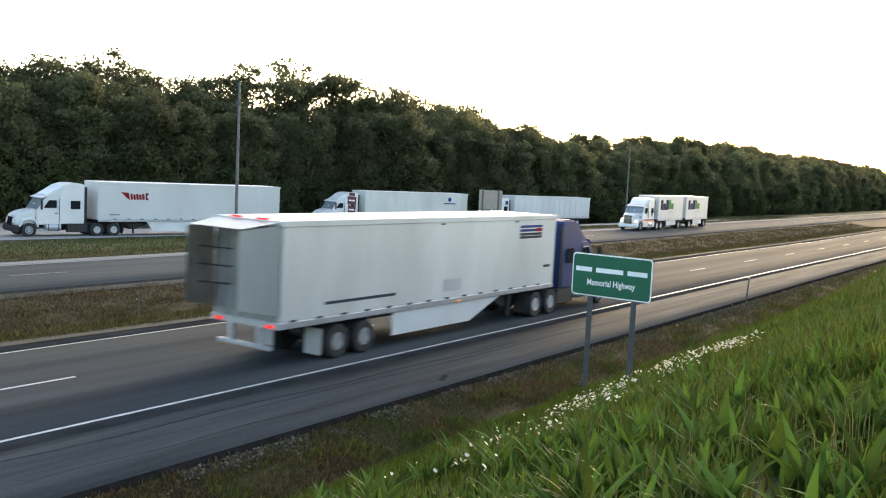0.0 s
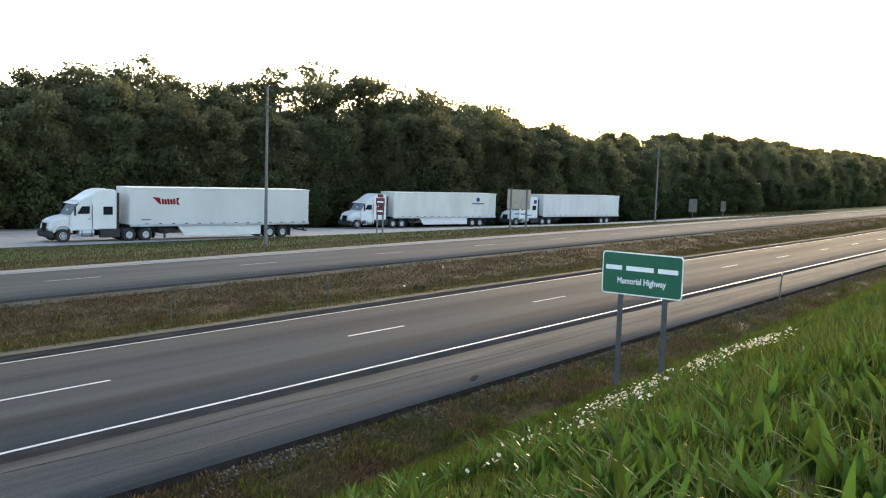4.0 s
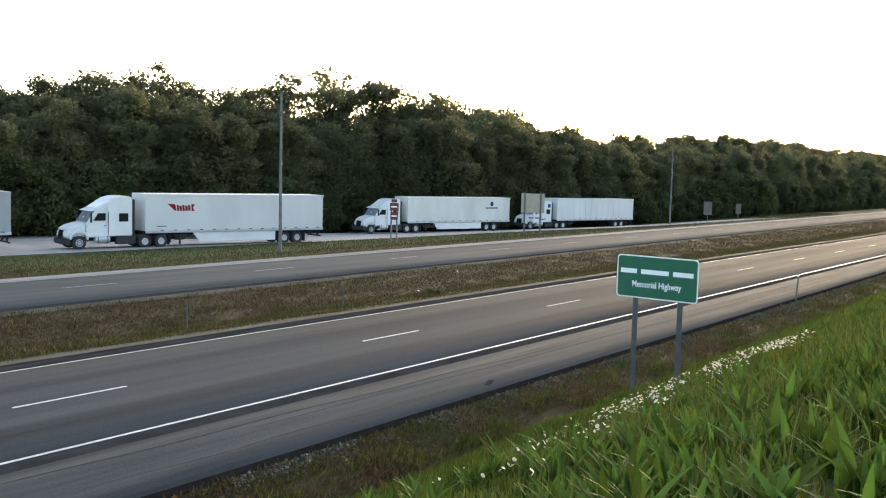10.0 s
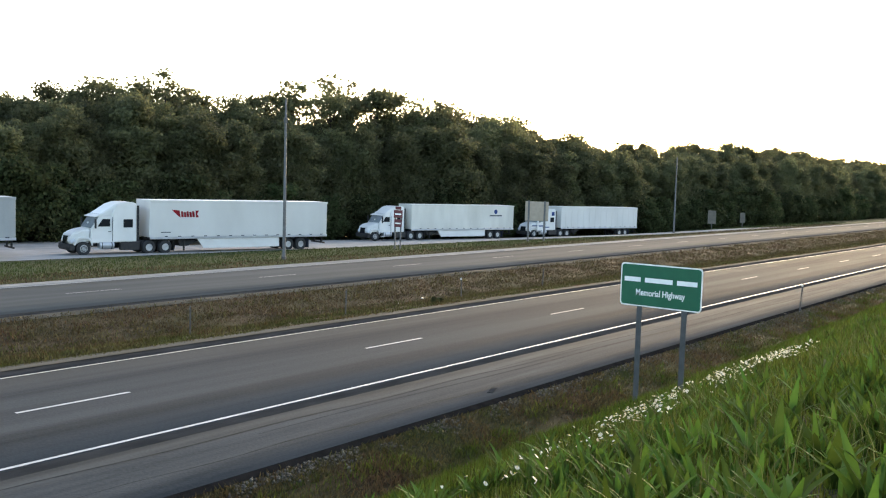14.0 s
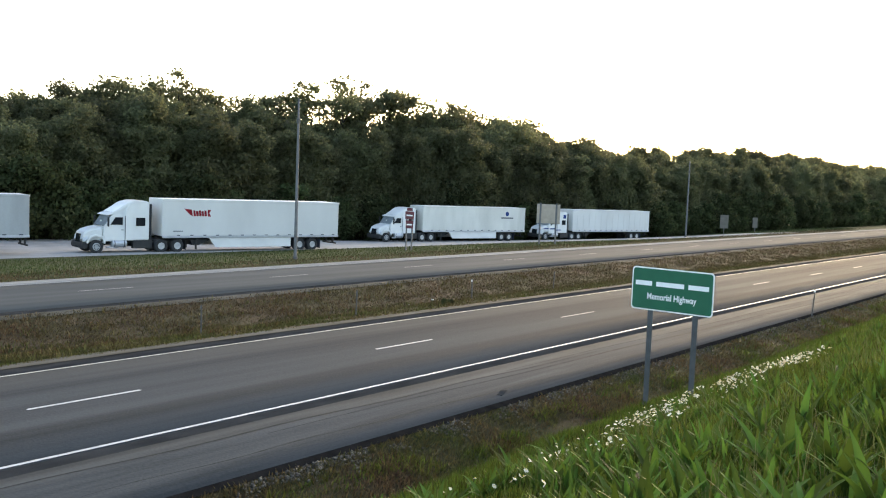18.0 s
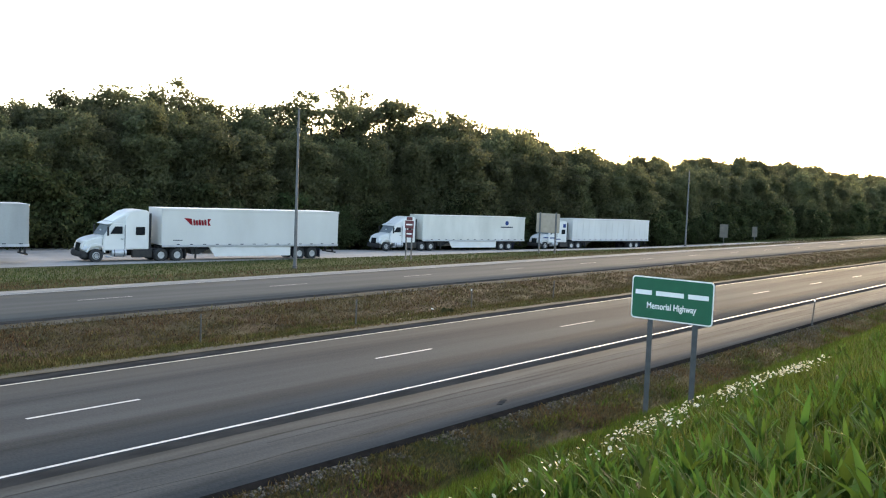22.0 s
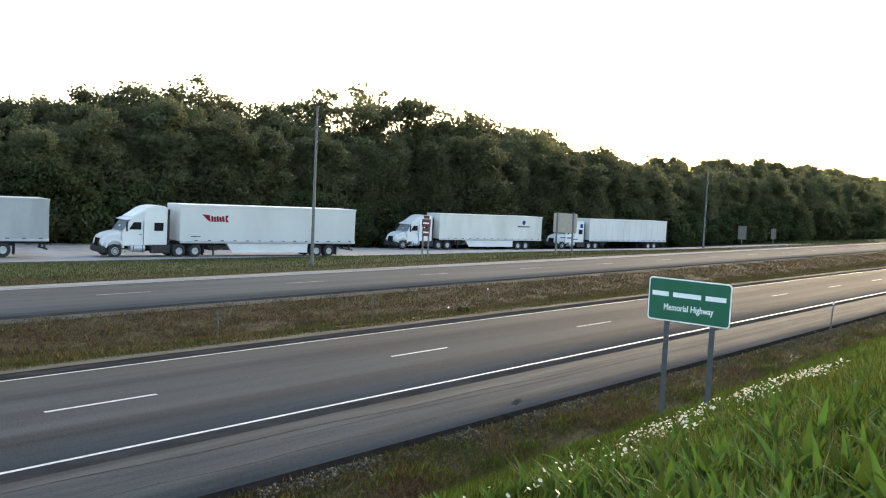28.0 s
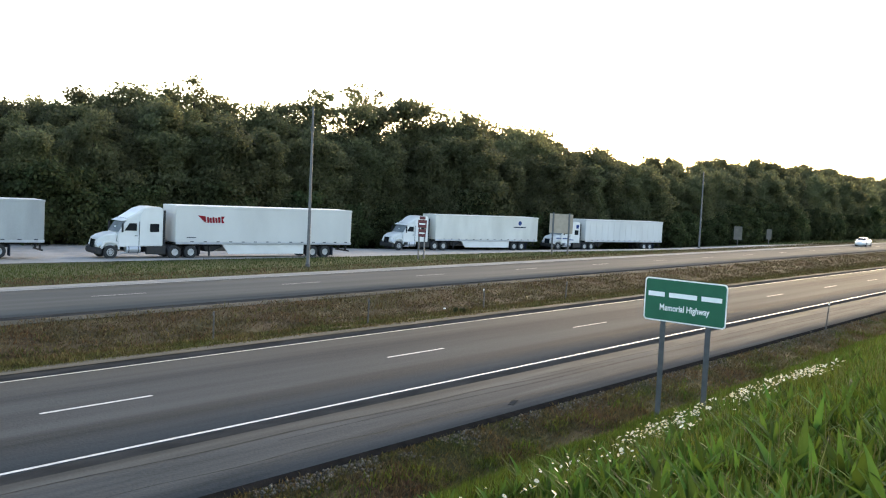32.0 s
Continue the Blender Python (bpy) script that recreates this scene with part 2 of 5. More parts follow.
TAILRED = surface("lit_tail_lamp", (1.0, .025, .02), (1, .025, .02), 1.0, .3, local=True, emit=.11)
REDLENS = surface("red_lens", (.45, .012, .012), (.38, .01, .01), 6.0, .25, local=True)
AMBER = surface("amber_lamp", (1.0, .35, .06), (1, .35, .06), 1.0, .3, local=True, emit=.09)
HEADLIT = surface("lit_headlamp", (1.0, .93, .8), (1, .93, .8), 1.0, .2, local=True, emit=.14)
LENS = surface("clear_lens", (.65, .66, .67), (.55, .56, .57), 5.0, .12, local=True, spec=.8)
LOGORED = surface("red_decal", (.30, .012, .018), (.22, .012, .016), 3.0, .7, local=True, spec=.1)
LOGOVIOLET = surface("violet_decal", (.022, .018, .06), (.018, .015, .05), 3.0, .7, local=True, spec=.1)
LOGOGREEN = surface("green_decal", (.06, .22, .055), (.055, .19, .05), 3.0, .7, local=True, spec=.1)
LOGODARK = surface("dark_decal", (.03, .035, .05), (.045, .05, .06), 3.0, .7, local=True, spec=.1)
LOGOBLUE = surface("blue_decal", (.02, .05, .17), (.02, .045, .14), 3.0, .7, local=True, spec=.1)
# Darker than the door panel: shade inside the tail fairing, put into the colour.
CAVITY = surface("shaded_cavity_panel", (.25, .24, .215), (.15, .145, .13), 1.5, .6, local=True, bump_scale=9, grain=.5)
WALLGREY = surface("rear_door_panel", (.42, .42, .40), (.33, .33, .31), .6, .5, local=True, bump_scale=9, grain=.4)


# ---- mesh helpers ----
def link_mesh(name, bm, mat, parent=None, label="", smooth_angle=None):
    me = bpy.data.meshes.new(name)
    bm.normal_update()
    bm.to_mesh(me)
    bm.free()
    for m in (mat if isinstance(mat, (list, tuple)) else [mat]):
        me.materials.append(m)
    if smooth_angle:
        for p in me.polygons:
            p.use_smooth = True
        me.set_sharp_from_angle(angle=radians(smooth_angle))
    ob = new(name, me)
    ob.parent = parent
    return tagged(ob, label=label)


def part(name, bm, mat, parent, label="", smooth_angle=None):
    return link_mesh(name, bm, mat, parent, label, smooth_angle)


def thing(name, label, category, group="", m=None, kind=""):
    ob = new(name)
    ob.empty_display_size = 0.2
    if m is not None:
        ob.matrix_basis = m
    return tagged(ob, label=label, category=category, group=group, kind=kind)


def raw(name, verts, faces, mat, parent=None, label="", kind="", category=""):
    """A mesh from arrays: verts (n, 3), faces (m, 3) or (m, 4)."""
    verts, faces = np.asarray(verts, np.float32), np.asarray(faces, np.int32)
    me = bpy.data.meshes.new(name)
    me.vertices.add(len(verts))
    me.vertices.foreach_set("co", verts.ravel())
    me.loops.add(faces.size)
    me.loops.foreach_set("vertex_index", faces.ravel())
    me.polygons.add(len(faces))
    k = faces.shape[1]
    me.polygons.foreach_set("loop_start", np.arange(0, faces.size, k, dtype=np.int32))
    me.update(calc_edges=True)
    me.materials.append(mat)
    ob = new(name, me)
    ob.parent = parent
    return tagged(ob, label=label, kind=kind, category=category)


def bevel(bm, w, seg=2):
    if w:
        bmesh.ops.bevel(bm, geom=bm.edges[:], offset=w, segments=seg, affect="EDGES", clamp_overlap=True)
    return bm


def box(x0, x1, y0, y1, z0, z1, w=0.0, seg=2, bm=None):
    own = bmesh.new()
    bmesh.ops.create_cube(own, size=1)
    for v in own.verts:
        v.co = Vector(((x0 + x1) / 2 + v.co.x * (x1 - x0), (y0 + y1) / 2 + v.co.y * (y1 - y0), (z0 + z1) / 2 + v.co.z * (z1 - z0)))
    bevel(own, w, seg)
    return merge(bm, own)


def merge(bm, own, m=None):
    if m is not None:
        own.transform(m)
    if bm is None:
        return own
    me = bpy.data.meshes.new("tmp")
    own.to_mesh(me)
    own.free()
    bm.from_mesh(me)
    bpy.data.meshes.remove(me)
    return bm


def prism(profile, y0, y1, w=0.0, seg=2, taper=None, bm=None):
    """A side outline (x, z) stretched across y. taper(x, z) gives the share of the half width at that point."""
    own = bmesh.new()
    a = [own.verts.new((x, y0, z)) for x, z in profile]
    b = [own.verts.new((x, y1, z)) for x, z in profile]
    n = len(profile)
    own.faces.new(a)
    own.faces.new(b[::-1])
    for i in range(n):
        own.faces.new((a[i], b[i], b[(i + 1) % n], a[(i + 1) % n]))
    bmesh.ops.recalc_face_normals(own, faces=own.faces[:])
    if taper:
        mid = (y0 + y1) / 2
        for v in own.verts:
            v.co.y = mid + (v.co.y - mid) * taper(v.co.x, v.co.z)
    bevel(own, w, seg)
    return merge(bm, own)


def lathe(profile, seg=24, bm=None, m=None):
    """Turns an outline of (radius, y) round the y axis."""
    own = bmesh.new()
    rings = []
    for r, y in profile:
        rings.append([own.verts.new((r * math.cos(2 * math.pi * i / seg), y, r * math.sin(2 * math.pi * i / seg))) for i in range(seg)])
    for a, b in zip(rings, rings[1:]):
        for i in range(seg):
            own.faces.new((a[i], a[(i + 1) % seg], b[(i + 1) % seg], b[i]))
    for ring in (rings[0], rings[-1]):
        own.faces.new(ring)
    bmesh.ops.recalc_face_normals(own, faces=own.faces[:])
    return merge(bm, own, m)


def tube(a, b, r0, r1=None, seg=8, bm=None):
    r1 = r0 if r1 is None else r1
    a, b = Vector(a), Vector(b)
    own = bmesh.new()
    bmesh.ops.create_cone(own, cap_ends=True, segments=seg, radius1=r0, radius2=r1, depth=(b - a).length)
    q = (b - a).to_track_quat("Z", "Y").to_matrix().to_4x4()
    return merge(bm, own, Matrix.Translation((a + b) / 2) @ q)


def sheet(name, xs, ys, height, mat, label="", kind="structure", category="", parent=None, skirt=0.0):
    """A strip of ground or paving over the grid xs by ys."""
    v = np.array([(x, y, height(x, y)) for x in xs for y in ys], np.float32)
    ny = len(ys)
    f = [(i * ny + j, (i + 1) * ny + j, (i + 1) * ny + j + 1, i * ny + j + 1) for i in range(len(xs) - 1) for j in range(ny - 1)]
    v = list(map(tuple, v))
    if skirt:
        for j in (0, ny - 1):
            base = len(v)
            v += [(x, ys[j], height(x, ys[j]) - skirt) for x in xs]
            for i in range(len(xs) - 1):
                a, b = i * ny + j, (i + 1) * ny + j
                q = (a, b, base + i + 1, base + i)
                f.append(q[::-1] if j == 0 else q)
    return raw(name, v, f, mat, parent, label, kind, category)


XS = sorted(set([-3000, -1500, -800, -420, -200, -100, -60] + list(range(-40, 20, 4)) + list(range(20, 160, 3)) + list(range(160, 300, 10)) + [300, 330, 360, 390, 420, 500, 650, 900, 1400, 2200, 3000]))


# ---- ground ----
def under(x, y):
    """The ground, sunk a little where paving lies on it."""
    z = land(x, y)
    if 13.9 < y < 25.2 or 36.2 < y < 45.7:
        z -= 0.12
    return z


GY = [-3000, -1000, -400, -150, -60, -30, -15, -6, -3, 0, 1, 2, 3, 4, 5, 6, 7, 8, 9, 10, 10.7, 11.36, 11.9, 12.5, 13.2, 13.77, 13.95, 16.9, 20, 24.3, 25.15, 25.3,
      26, 27, 28.3, 29.5, 31, 32.5, 34, 35.2, 36.05, 36.25, 41, 44.5, 45.65, 45.75, 47.5, 49, 51, 53, 55, 57, 60, 64, 68, 72, 76, 80, 90, 120, 200, 500, 1200, 3000]


def rough_land(x, y):
    z = under(x, y)
    if -5 < x < 200 and (-5 < y < 13 or 26 < y < 36):
        z += 0.10 * noise.noise((x * .35, y * .6, 3.0)) * (1 if y < 13 else .6)
    if abs(y) > 100 or abs(x) > 420:
        z += 2.0 * noise.noise((x * .004, y * .004, 9.0))
    return z


ground = sheet("ground", XS, GY, rough_land, TURF, "rough grassy ground falling gently along the highway", "structure", "ground")
for m in (MEDIAN, FARTURF, SOIL, WOODFLOOR):
    ground.data.materials.append(m)
for p in ground.data.polygons:
    y = p.center.y
    p.material_index = 3 if y < 10 else 0 if y < 20 else 1 if y < 40 else 2 if y < 78 else 4
    p.use_smooth = True

# ---- carriageways ----
lift = lambda dz: (lambda x, y: land(x, y) + dz)
RX = [x for x in XS if -420 <= x <= 900]
road = sheet("road", RX, [16.94 - .12, 18.8, 20.6, 22.4, 24.26], lift(.02), LANE, "grey two-lane asphalt carriageway with darker wheel tracks", "structure", "road", skirt=.1)
shoulder = sheet("hard_shoulder", RX, [13.77, 14.6, 15.6, 16.4], lift(.02), SHOULDER, "blue-grey asphalt hard shoulder with faint tyre marks", "structure", "road", skirt=.13)
rumble = sheet("rumble_strip", RX, [16.4, 16.6, 16.94 - .12], lift(.018), RUMBLE, "dark rumble strip beside the white edge line", "structure", "road")
inner = sheet("inner_shoulder", RX, [24.26, 24.7, 25.15], lift(.016), RUMBLE, "dark asphalt strip along the median", "structure", "road", skirt=.12)
far_road = sheet("road_far", RX, [36.85, 39, 40.98, 42.9, 44.16], lift(.02), FAR_LANE, "grey two-lane carriageway across the median", "structure", "road", skirt=.1)
far_inner = sheet("inner_shoulder_far", RX, [36.1, 36.5, 36.85], lift(.016), RUMBLE, "dark asphalt strip along the far side of the median", "structure", "road", skirt=.12)
far_shoulder = sheet("hard_shoulder_far", RX, [44.28, 45, 45.7], lift(.016), FARSHOULDER, "pale hard shoulder of the far carriageway", "structure", "road", skirt=.12)
# Thin sheet laid where the shoulder's edge casts its shadow, darkness painted in.
sheet("shoulder_edge", RX, [13.57, 13.68, 13.77], lambda x, y: land(x, y) + (.035 if y < 13.6 else .026), EDGE_SHADOW, "painted shadow line along the crumbling edge of the hard shoulder", "structure", "road")
for x0, x1, y0, y1, wd in ((7, 30, 15.95, 15.55, .10), (14, 62, 15.5, 14.9, .13), (24, 90, 15.8, 15.35, .09), (9, 24, 14.75, 14.5, .07)):
    mv = []
    for k in range(25):
        x = x0 + (x1 - x0) * k / 24
        y = y0 + (y1 - y0) * k / 24 + .05 * math.sin(k * .9)
        w = wd * (.25 + .75 * math.sin(math.pi * k / 24))
        mv += [(x, y - w / 2, land(x, y) + .0235), (x, y + w / 2, land(x, y) + .0235)]
    raw("tyre_mark", mv, [(2 * k, 2 * k + 2, 2 * k + 3, 2 * k + 1) for k in range(24)], TYREMARK, shoulder)
sheet("edge_line", RX, [16.89, 16.995], lift(.026), PAINT, "white painted edge line", "structure", "road marking")
sheet("edge_line_inner", RX, [24.15, 24.24], lift(.026), YELLOW, "faded pale edge line along the median", "structure", "road marking")
sheet("road_joint_far", RX, [44.16, 44.28], lift(.014), RUMBLE, "dark tarred joint beside the far shoulder", "structure", "road")
sheet("edge_line_far", RX, [44.34, 44.46], lift(.027), FADED, "faded white edge line of the far carriageway", "structure", "road marking")
for nm, ys in (("dirt_strip", [25.12, 25.6, 26.3]), ("dirt_strip_far", [35.45, 35.8, 36.12])):
    sheet(nm, RX, ys, lambda x, y: land(x, y) + .03, DIRT, "pale grey dirt along the paving", "structure", "ground")


def ramp_near(x):
    return float(np.interp(x, (-40, 30, 60, 90, 99, 110, 125), (61.5, 59.4, 57.2, 57.0, 55.0, 51.4, 47.4)))


def ramp_far(x):
    return float(np.interp(x, (-40, 43, 82, 104, 136, 165), (84, 80.5, 75.8, 66.6, 60.5, 47.6)))


rxs = [-40, -20, 0, 15, 25, 35, 43, 51, 60, 70, 82, 90, 99, 104, 110, 117, 125, 136, 150, 165]
rv, rf = [], []
for x in rxs:
    a, b = max(47.3, ramp_near(x)), max(47.5, ramp_far(x))
    for k in range(7):
        y = a + (b - a) * k / 6
        rv.append((x, y, land(x, y) + .03))
for i in range(len(rxs) - 1):
    for k in range(6):
        rf.append((i * 7 + k, (i + 1) * 7 + k, (i + 1) * 7 + k + 1, i * 7 + k + 1))
raw("ramp_pavement", rv, rf, RAMP, None, "pale concrete ramp and lorry parking beside the woods", "structure", "road")

dash_mesh = None
for y, x0, count, width in ((20.6, 11.16, 22, .11), (40.98, 24.73, 20, .09)):
    for k in range(-4, count):
        x = x0 + 12.192 * k
        bm = bmesh.new()
        vs = [bm.verts.new((x + dx, y + dy, land(x + dx, y) + .027)) for dx, dy in ((0, -width / 2), (3.05, -width / 2), (3.05, width / 2), (0, width / 2))]
        bm.faces.new(vs)
        part("lane_dash", bm, PAINT if y < 30 and x < 34 else FADED, road if y < 30 else far_road)


# ---- wheels ----
def wheel_meshes(r, w, rim_mat, deep=.05, spokes=0, wide=1.0):
    """Tyre and rim meshes with the axle along y, the outer face at -w/2."""
    s = lathe([(r * .58, -w * .42), (r * .80, -w * .50), (r * .93, -w * .47), (r, -w * .36), (r, w * .36), (r * .93, w * .47), (r * .8, w * .5), (r * .58, w * .42)], 28)
    tyre = bpy.data.meshes.new("tyre")
    s.to_mesh(tyre)
    s.free()
    tyre.materials.append(RUBBER)
    s = lathe([(r * .60 * wide, -w * .44), (r * .57 * wide, -w * .51), (r * .52 * wide, -w * .48), (r * .46, -w * .44 + deep), (r * .24, -w * .44 + deep * 1.3), (r * .20, -w * .44), (r * .10, -w * .46), (0.004, -w * .46), (.004, w * .3), (r * .58, w * .4)], 28)
    if spokes:
        for i in range(spokes):
            own = box(r * .15, r * .55 * wide, -w * .52, -w * .42, -r * .07, r * .07, .006, 1)
            merge(s, own, Matrix.Rotation(2 * math.pi * i / spokes, 4, "Y"))
    else:
        for i in range(10):
            own = box(r * .30, r * .43, -w * .48 + deep * .8 - .02, -w * .44 + deep * 1.2, -r * .07, r * .07)
            for f in own.faces:
                f.material_index = 1
            merge(s, own, Matrix.Rotation(2 * math.pi * i / 10, 4, "Y"))
    rim = bpy.data.meshes.new("rim")
    s.to_mesh(rim)
    s.free()
    rim.materials.append(rim_mat)
    rim.materials.append(DARK)
    for me in (tyre, rim):
        for p in me.polygons:
            p.use_smooth = True
        me.set_sharp_from_angle(angle=radians(35))
    return tyre, rim


LORRY_WHEEL = wheel_meshes(.51, .30, RIM, .06, 0, .88)
DIRTY_WHEEL = wheel_meshes(.51, .30, GRIMYRIM, .06, 0, .88)
LORRY_STEER = wheel_meshes(.51, .30, RIM, -.03, 0, .92)
CAR_WHEEL = wheel_meshes(.335, .22, CARRIM, .03, 5, 1.17)
PICKUP_WHEEL = wheel_meshes(.40, .26, CARRIM, .03, 6)
TRAILER_WHEEL = wheel_meshes(.36, .22, RUSTRIM, .04)


def wheel(parent, meshes, x, y, r):
    """A wheel under its vehicle: the outer face looks away from the middle."""
    hub = new("wheel")
    hub.empty_display_size = 0.1
    hub.parent = parent
    hub.matrix_basis = pose(x, y, r, 0, 0, 180 if y > 0 else 0)
    for name, me in zip(("tyre", "rim"), meshes):
        o = new(name, me)
        o.parent = hub
    return hub


def decal(parent, name, mat, x0, x1, z0, z1, y, label=""):
    s = -1 if y < 0 else 1
    part(name, box(x0, x1, min(y, y + s * .006), max(y, y + s * .006), z0, z1), mat, parent, label)


_b = box(-.13, .13, -.007, .007, -.03, .03)
RAIL_REFLECTOR = bpy.data.meshes.new("rail_reflector")
_b.to_mesh(RAIL_REFLECTOR)
_b.free()
RAIL_REFLECTOR.materials.append(LOGODARK)


# ---- semi trailer: x forward from its rear end ----
def semi_trailer(name, label, L=16.15, near=1, skin=BOXWHITE, skirt=True, tail=False, logo="", ribs=0, group="", axles=(2.6, 3.85), short=False, roof=4.11):
    t = thing(name, label, "trailer", group)
    hw, z0 = 1.3, 1.12
    part("body", box(.06, L, -hw, hw, z0 + .14, roof, .035, 2), skin, t, smooth_angle=30)
    for s in (-1, 1):
        part("bottom_rail", box(.02, L - .02, s * hw - .03, s * hw + .03, z0, z0 + .18, .012, 1), ALU, t, "aluminium bottom rail")
        part("top_rail", box(.02, L - .02, s * hw - .03, s * hw + .025, roof - .16, roof + .01, .012, 1), skin, t)
        n = int(L / 1.15)
        for i in range(n):
            o = new("rail_reflector", RAIL_REFLECTOR)
            o.parent = t
            o.location = (.56 + i * (L - .8) / n, s * (hw + .03), z0 + .21)
        if ribs:
            bm = None
            for i in range(ribs):
                x = .3 + (L - .6) * (i + .5) / ribs
                bm = box(x - .02, x + .02, s * hw - .005, s * hw + .022, z0 + .2, roof - .17, 0, 1, bm)
            part("side_ribs", bm, skin, t)
        if skirt:
            xa, xb, sl = (4.75, L - 3.9, .6) if not tail else (5.25, L - 4.1, 2.2)
            if short:
                xa, xb = 2.3, L - 3.0
            part("side_skirt", prism([(xa, .36), (xb - sl, .36), (xb, z0 + .02), (xa, z0 + .02)] if not short else [(xa, .5), (xb, .5), (xb, z0 + .02), (xa, z0 + .02)], s * 1.24 - .015, s * 1.24 + .015), WHITE, t, "white side skirt panel")
        part("landing_leg", box(L - 3.05, L - 2.93, s * .9 - .07, s * .9 + .07, .18 if not short else .3, z0, .01, 1), DARK, t)
        part("mudflap", box(axles[0] - .78, axles[0] - .75, s * .95 - .32, s * .95 + .32, .18, .95), WALLGREY if tail else LOGODARK, t, "hanging mudflap")
        part("tail_lamp", box(-.03, .05, s * 1.0 - .16, s * 1.0 + .16, z0 + .02, z0 + .12, .01, 1), TAILRED if tail else REDLENS, t, "red tail lamp cluster")
        # Doors behind a tail fairing carry the cavity's shade in their colour.
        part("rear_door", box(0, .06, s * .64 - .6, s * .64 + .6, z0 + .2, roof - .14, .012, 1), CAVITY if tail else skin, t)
        for yy in (.25, .9):
            part("lock_rod", tube((-.03, s * yy, z0 + .1), (-.03, s * yy, roof - .12), .018), ALU, t)
        part("guard_post", box(.02, .12, s * .55 - .09, s * .55 + .09, .52, z0), ALU if tail else DARK, t)
    part("rear_frame", box(-.02, .06, -hw, hw, z0, z0 + .2, .01, 1), ALU, t)
    part("rear_header", box(-.02, .06, -hw, hw, roof - .14, roof, .01, 1), skin, t)
    part("underride_guard", box(.0, .1, -1.05, 1.05, .50, .62, .015, 1), ALU if tail else DARK, t, "underride guard bar")
    part("landing_gear_frame", prism([(L - 4.3, .98), (L - 3.3, .52), (L - 2.7, .52), (L - 2.5, .98)], -.85, .85, .02, 1), DARK, t)
    part("slider_frame", box(axles[0] - .9, axles[-1] + .9, -.62, .62, .75, z0 + .1, .02, 1), DARK, t)
    part("floor_deck", box(.3, L - .4, -1.15, 1.15, z0 - .06, z0 + .16), DARK, t)
    for ax in axles:
        part("axle", tube((ax, -1.1, .51), (ax, 1.1, .51), .07), DARK, t)
        for s in (-1, 1):
            for yy in (1.12, .78):
                wheel(t, DIRTY_WHEEL if tail or short else LORRY_WHEEL, ax, s * yy, .51)
    y = near * hw
    out = near * (hw + .006)
    if logo == "red_wing":
        cx = L - 2.9
        # a wing, five slanting bars and a notched tail
        lo, hi = min(y, out), max(y, out)
        part("emblem_wing", prism([(cx + 1.15, 3.40), (cx + .50, 3.34), (cx + .40, 2.80), (cx + .62, 2.92)], lo, hi), LOGORED, t, "red wing of the emblem")
        for i in range(5):
            b0 = cx + .34 - i * .235
            part("emblem_bar", prism([(b0 + .04, 3.28 - .05 * (i % 2)), (b0 - .12, 3.28 - .05 * (i % 2)), (b0 - .16, 2.82), (b0, 2.82)], lo, hi), LOGORED, t)
            decal(t, "emblem_shade", LOGODARK, b0 - .19, b0 - .16, 2.84, 3.2, y)
        part("emblem_tail", prism([(cx - .84, 3.34), (cx - 1.14, 3.34), (cx - .98, 3.07), (cx - 1.14, 2.80), (cx - .88, 2.80)], lo, hi), LOGORED, t)
        decal(t, "fleet_mark_bar", LOGODARK, L - 1.7, L - .9, 1.62, 1.68, y)
    if logo == "blue_crest":
        own = lathe([(.28, min(y, out)), (.28, max(y, out))], 20, m=Matrix.Translation((3.1, 0, 3.35)))
        part("round_crest", own, LOGOBLUE, t, "round blue crest")
        decal(t, "lettering_bar", LOGODARK, 2.1, 4.1, 2.78, 2.92, y)
    if logo == "flag":
        for k, (mt, dz) in enumerate(((LOGOBLUE, .28), (LOGOBLUE, .13), (LOGODARK, -.02), (LOGODARK, -.14))):
            decal(t, "emblem_bar", mt, L - 3.0, L - 1.2 - .12 * k * (k < 2), 3.36 + dz, 3.46 + dz, y)
        decal(t, "red_emblem_bar", LOGORED, L - 1.75, L - 1.2, 3.48, 3.62, out)
        decal(t, "lettering_bar", LOGODARK, 1.9, 5.3, 1.66, 1.75, y, "dark line of small lettering")
        decal(t, "smudge_emblem", WALLGREY, 8.0, 9.1, 1.56, 1.98, y, "faint grey emblem")
        decal(t, "fleet_mark_bar", LOGODARK, L - .95, L - .35, 2.0, 2.1, y)
        for x in (7.7, L - 3.4):
            decal(t, "marker_lamp", LOGODARK, x, x + .22, 3.86, 3.92, y)
        part("amber_marker", box(8.9, 9.1, y - .03, y + .05 * near, z0 + .02, z0 + .08), AMBER, t, "lit amber marker lamp")
    if logo == "violet_green":
        # five plain blocks: tall, low, tall, tall, low
        for mt, a, b, top in ((LOGOVIOLET, 0, .78, 3.62), (LOGOVIOLET, .84, 1.68, 3.22), (LOGOVIOLET, 1.74, 2.62, 3.66), (LOGOGREEN, 2.66, 3.42, 3.62), (LOGOGREEN, 3.48, 4.35, 3.22)):
            decal(t, "logo_block", mt, L - .72 - b, L - .72 - a, 2.42 if mt is LOGOVIOLET else 2.5, top, y)
        decal(t, "lettering_bar", ALU, L - 5.0, L - 3.6, 2.1, 2.26, y)
        decal(t, "front_emblem", LOGOVIOLET, L - .02, L - .01, 3.1, 3.3, y)
    if tail:
        # open tail fairing: two side panels and a roof panel that taper inwards
        for s in (-1, 1):
            own = bmesh.new()
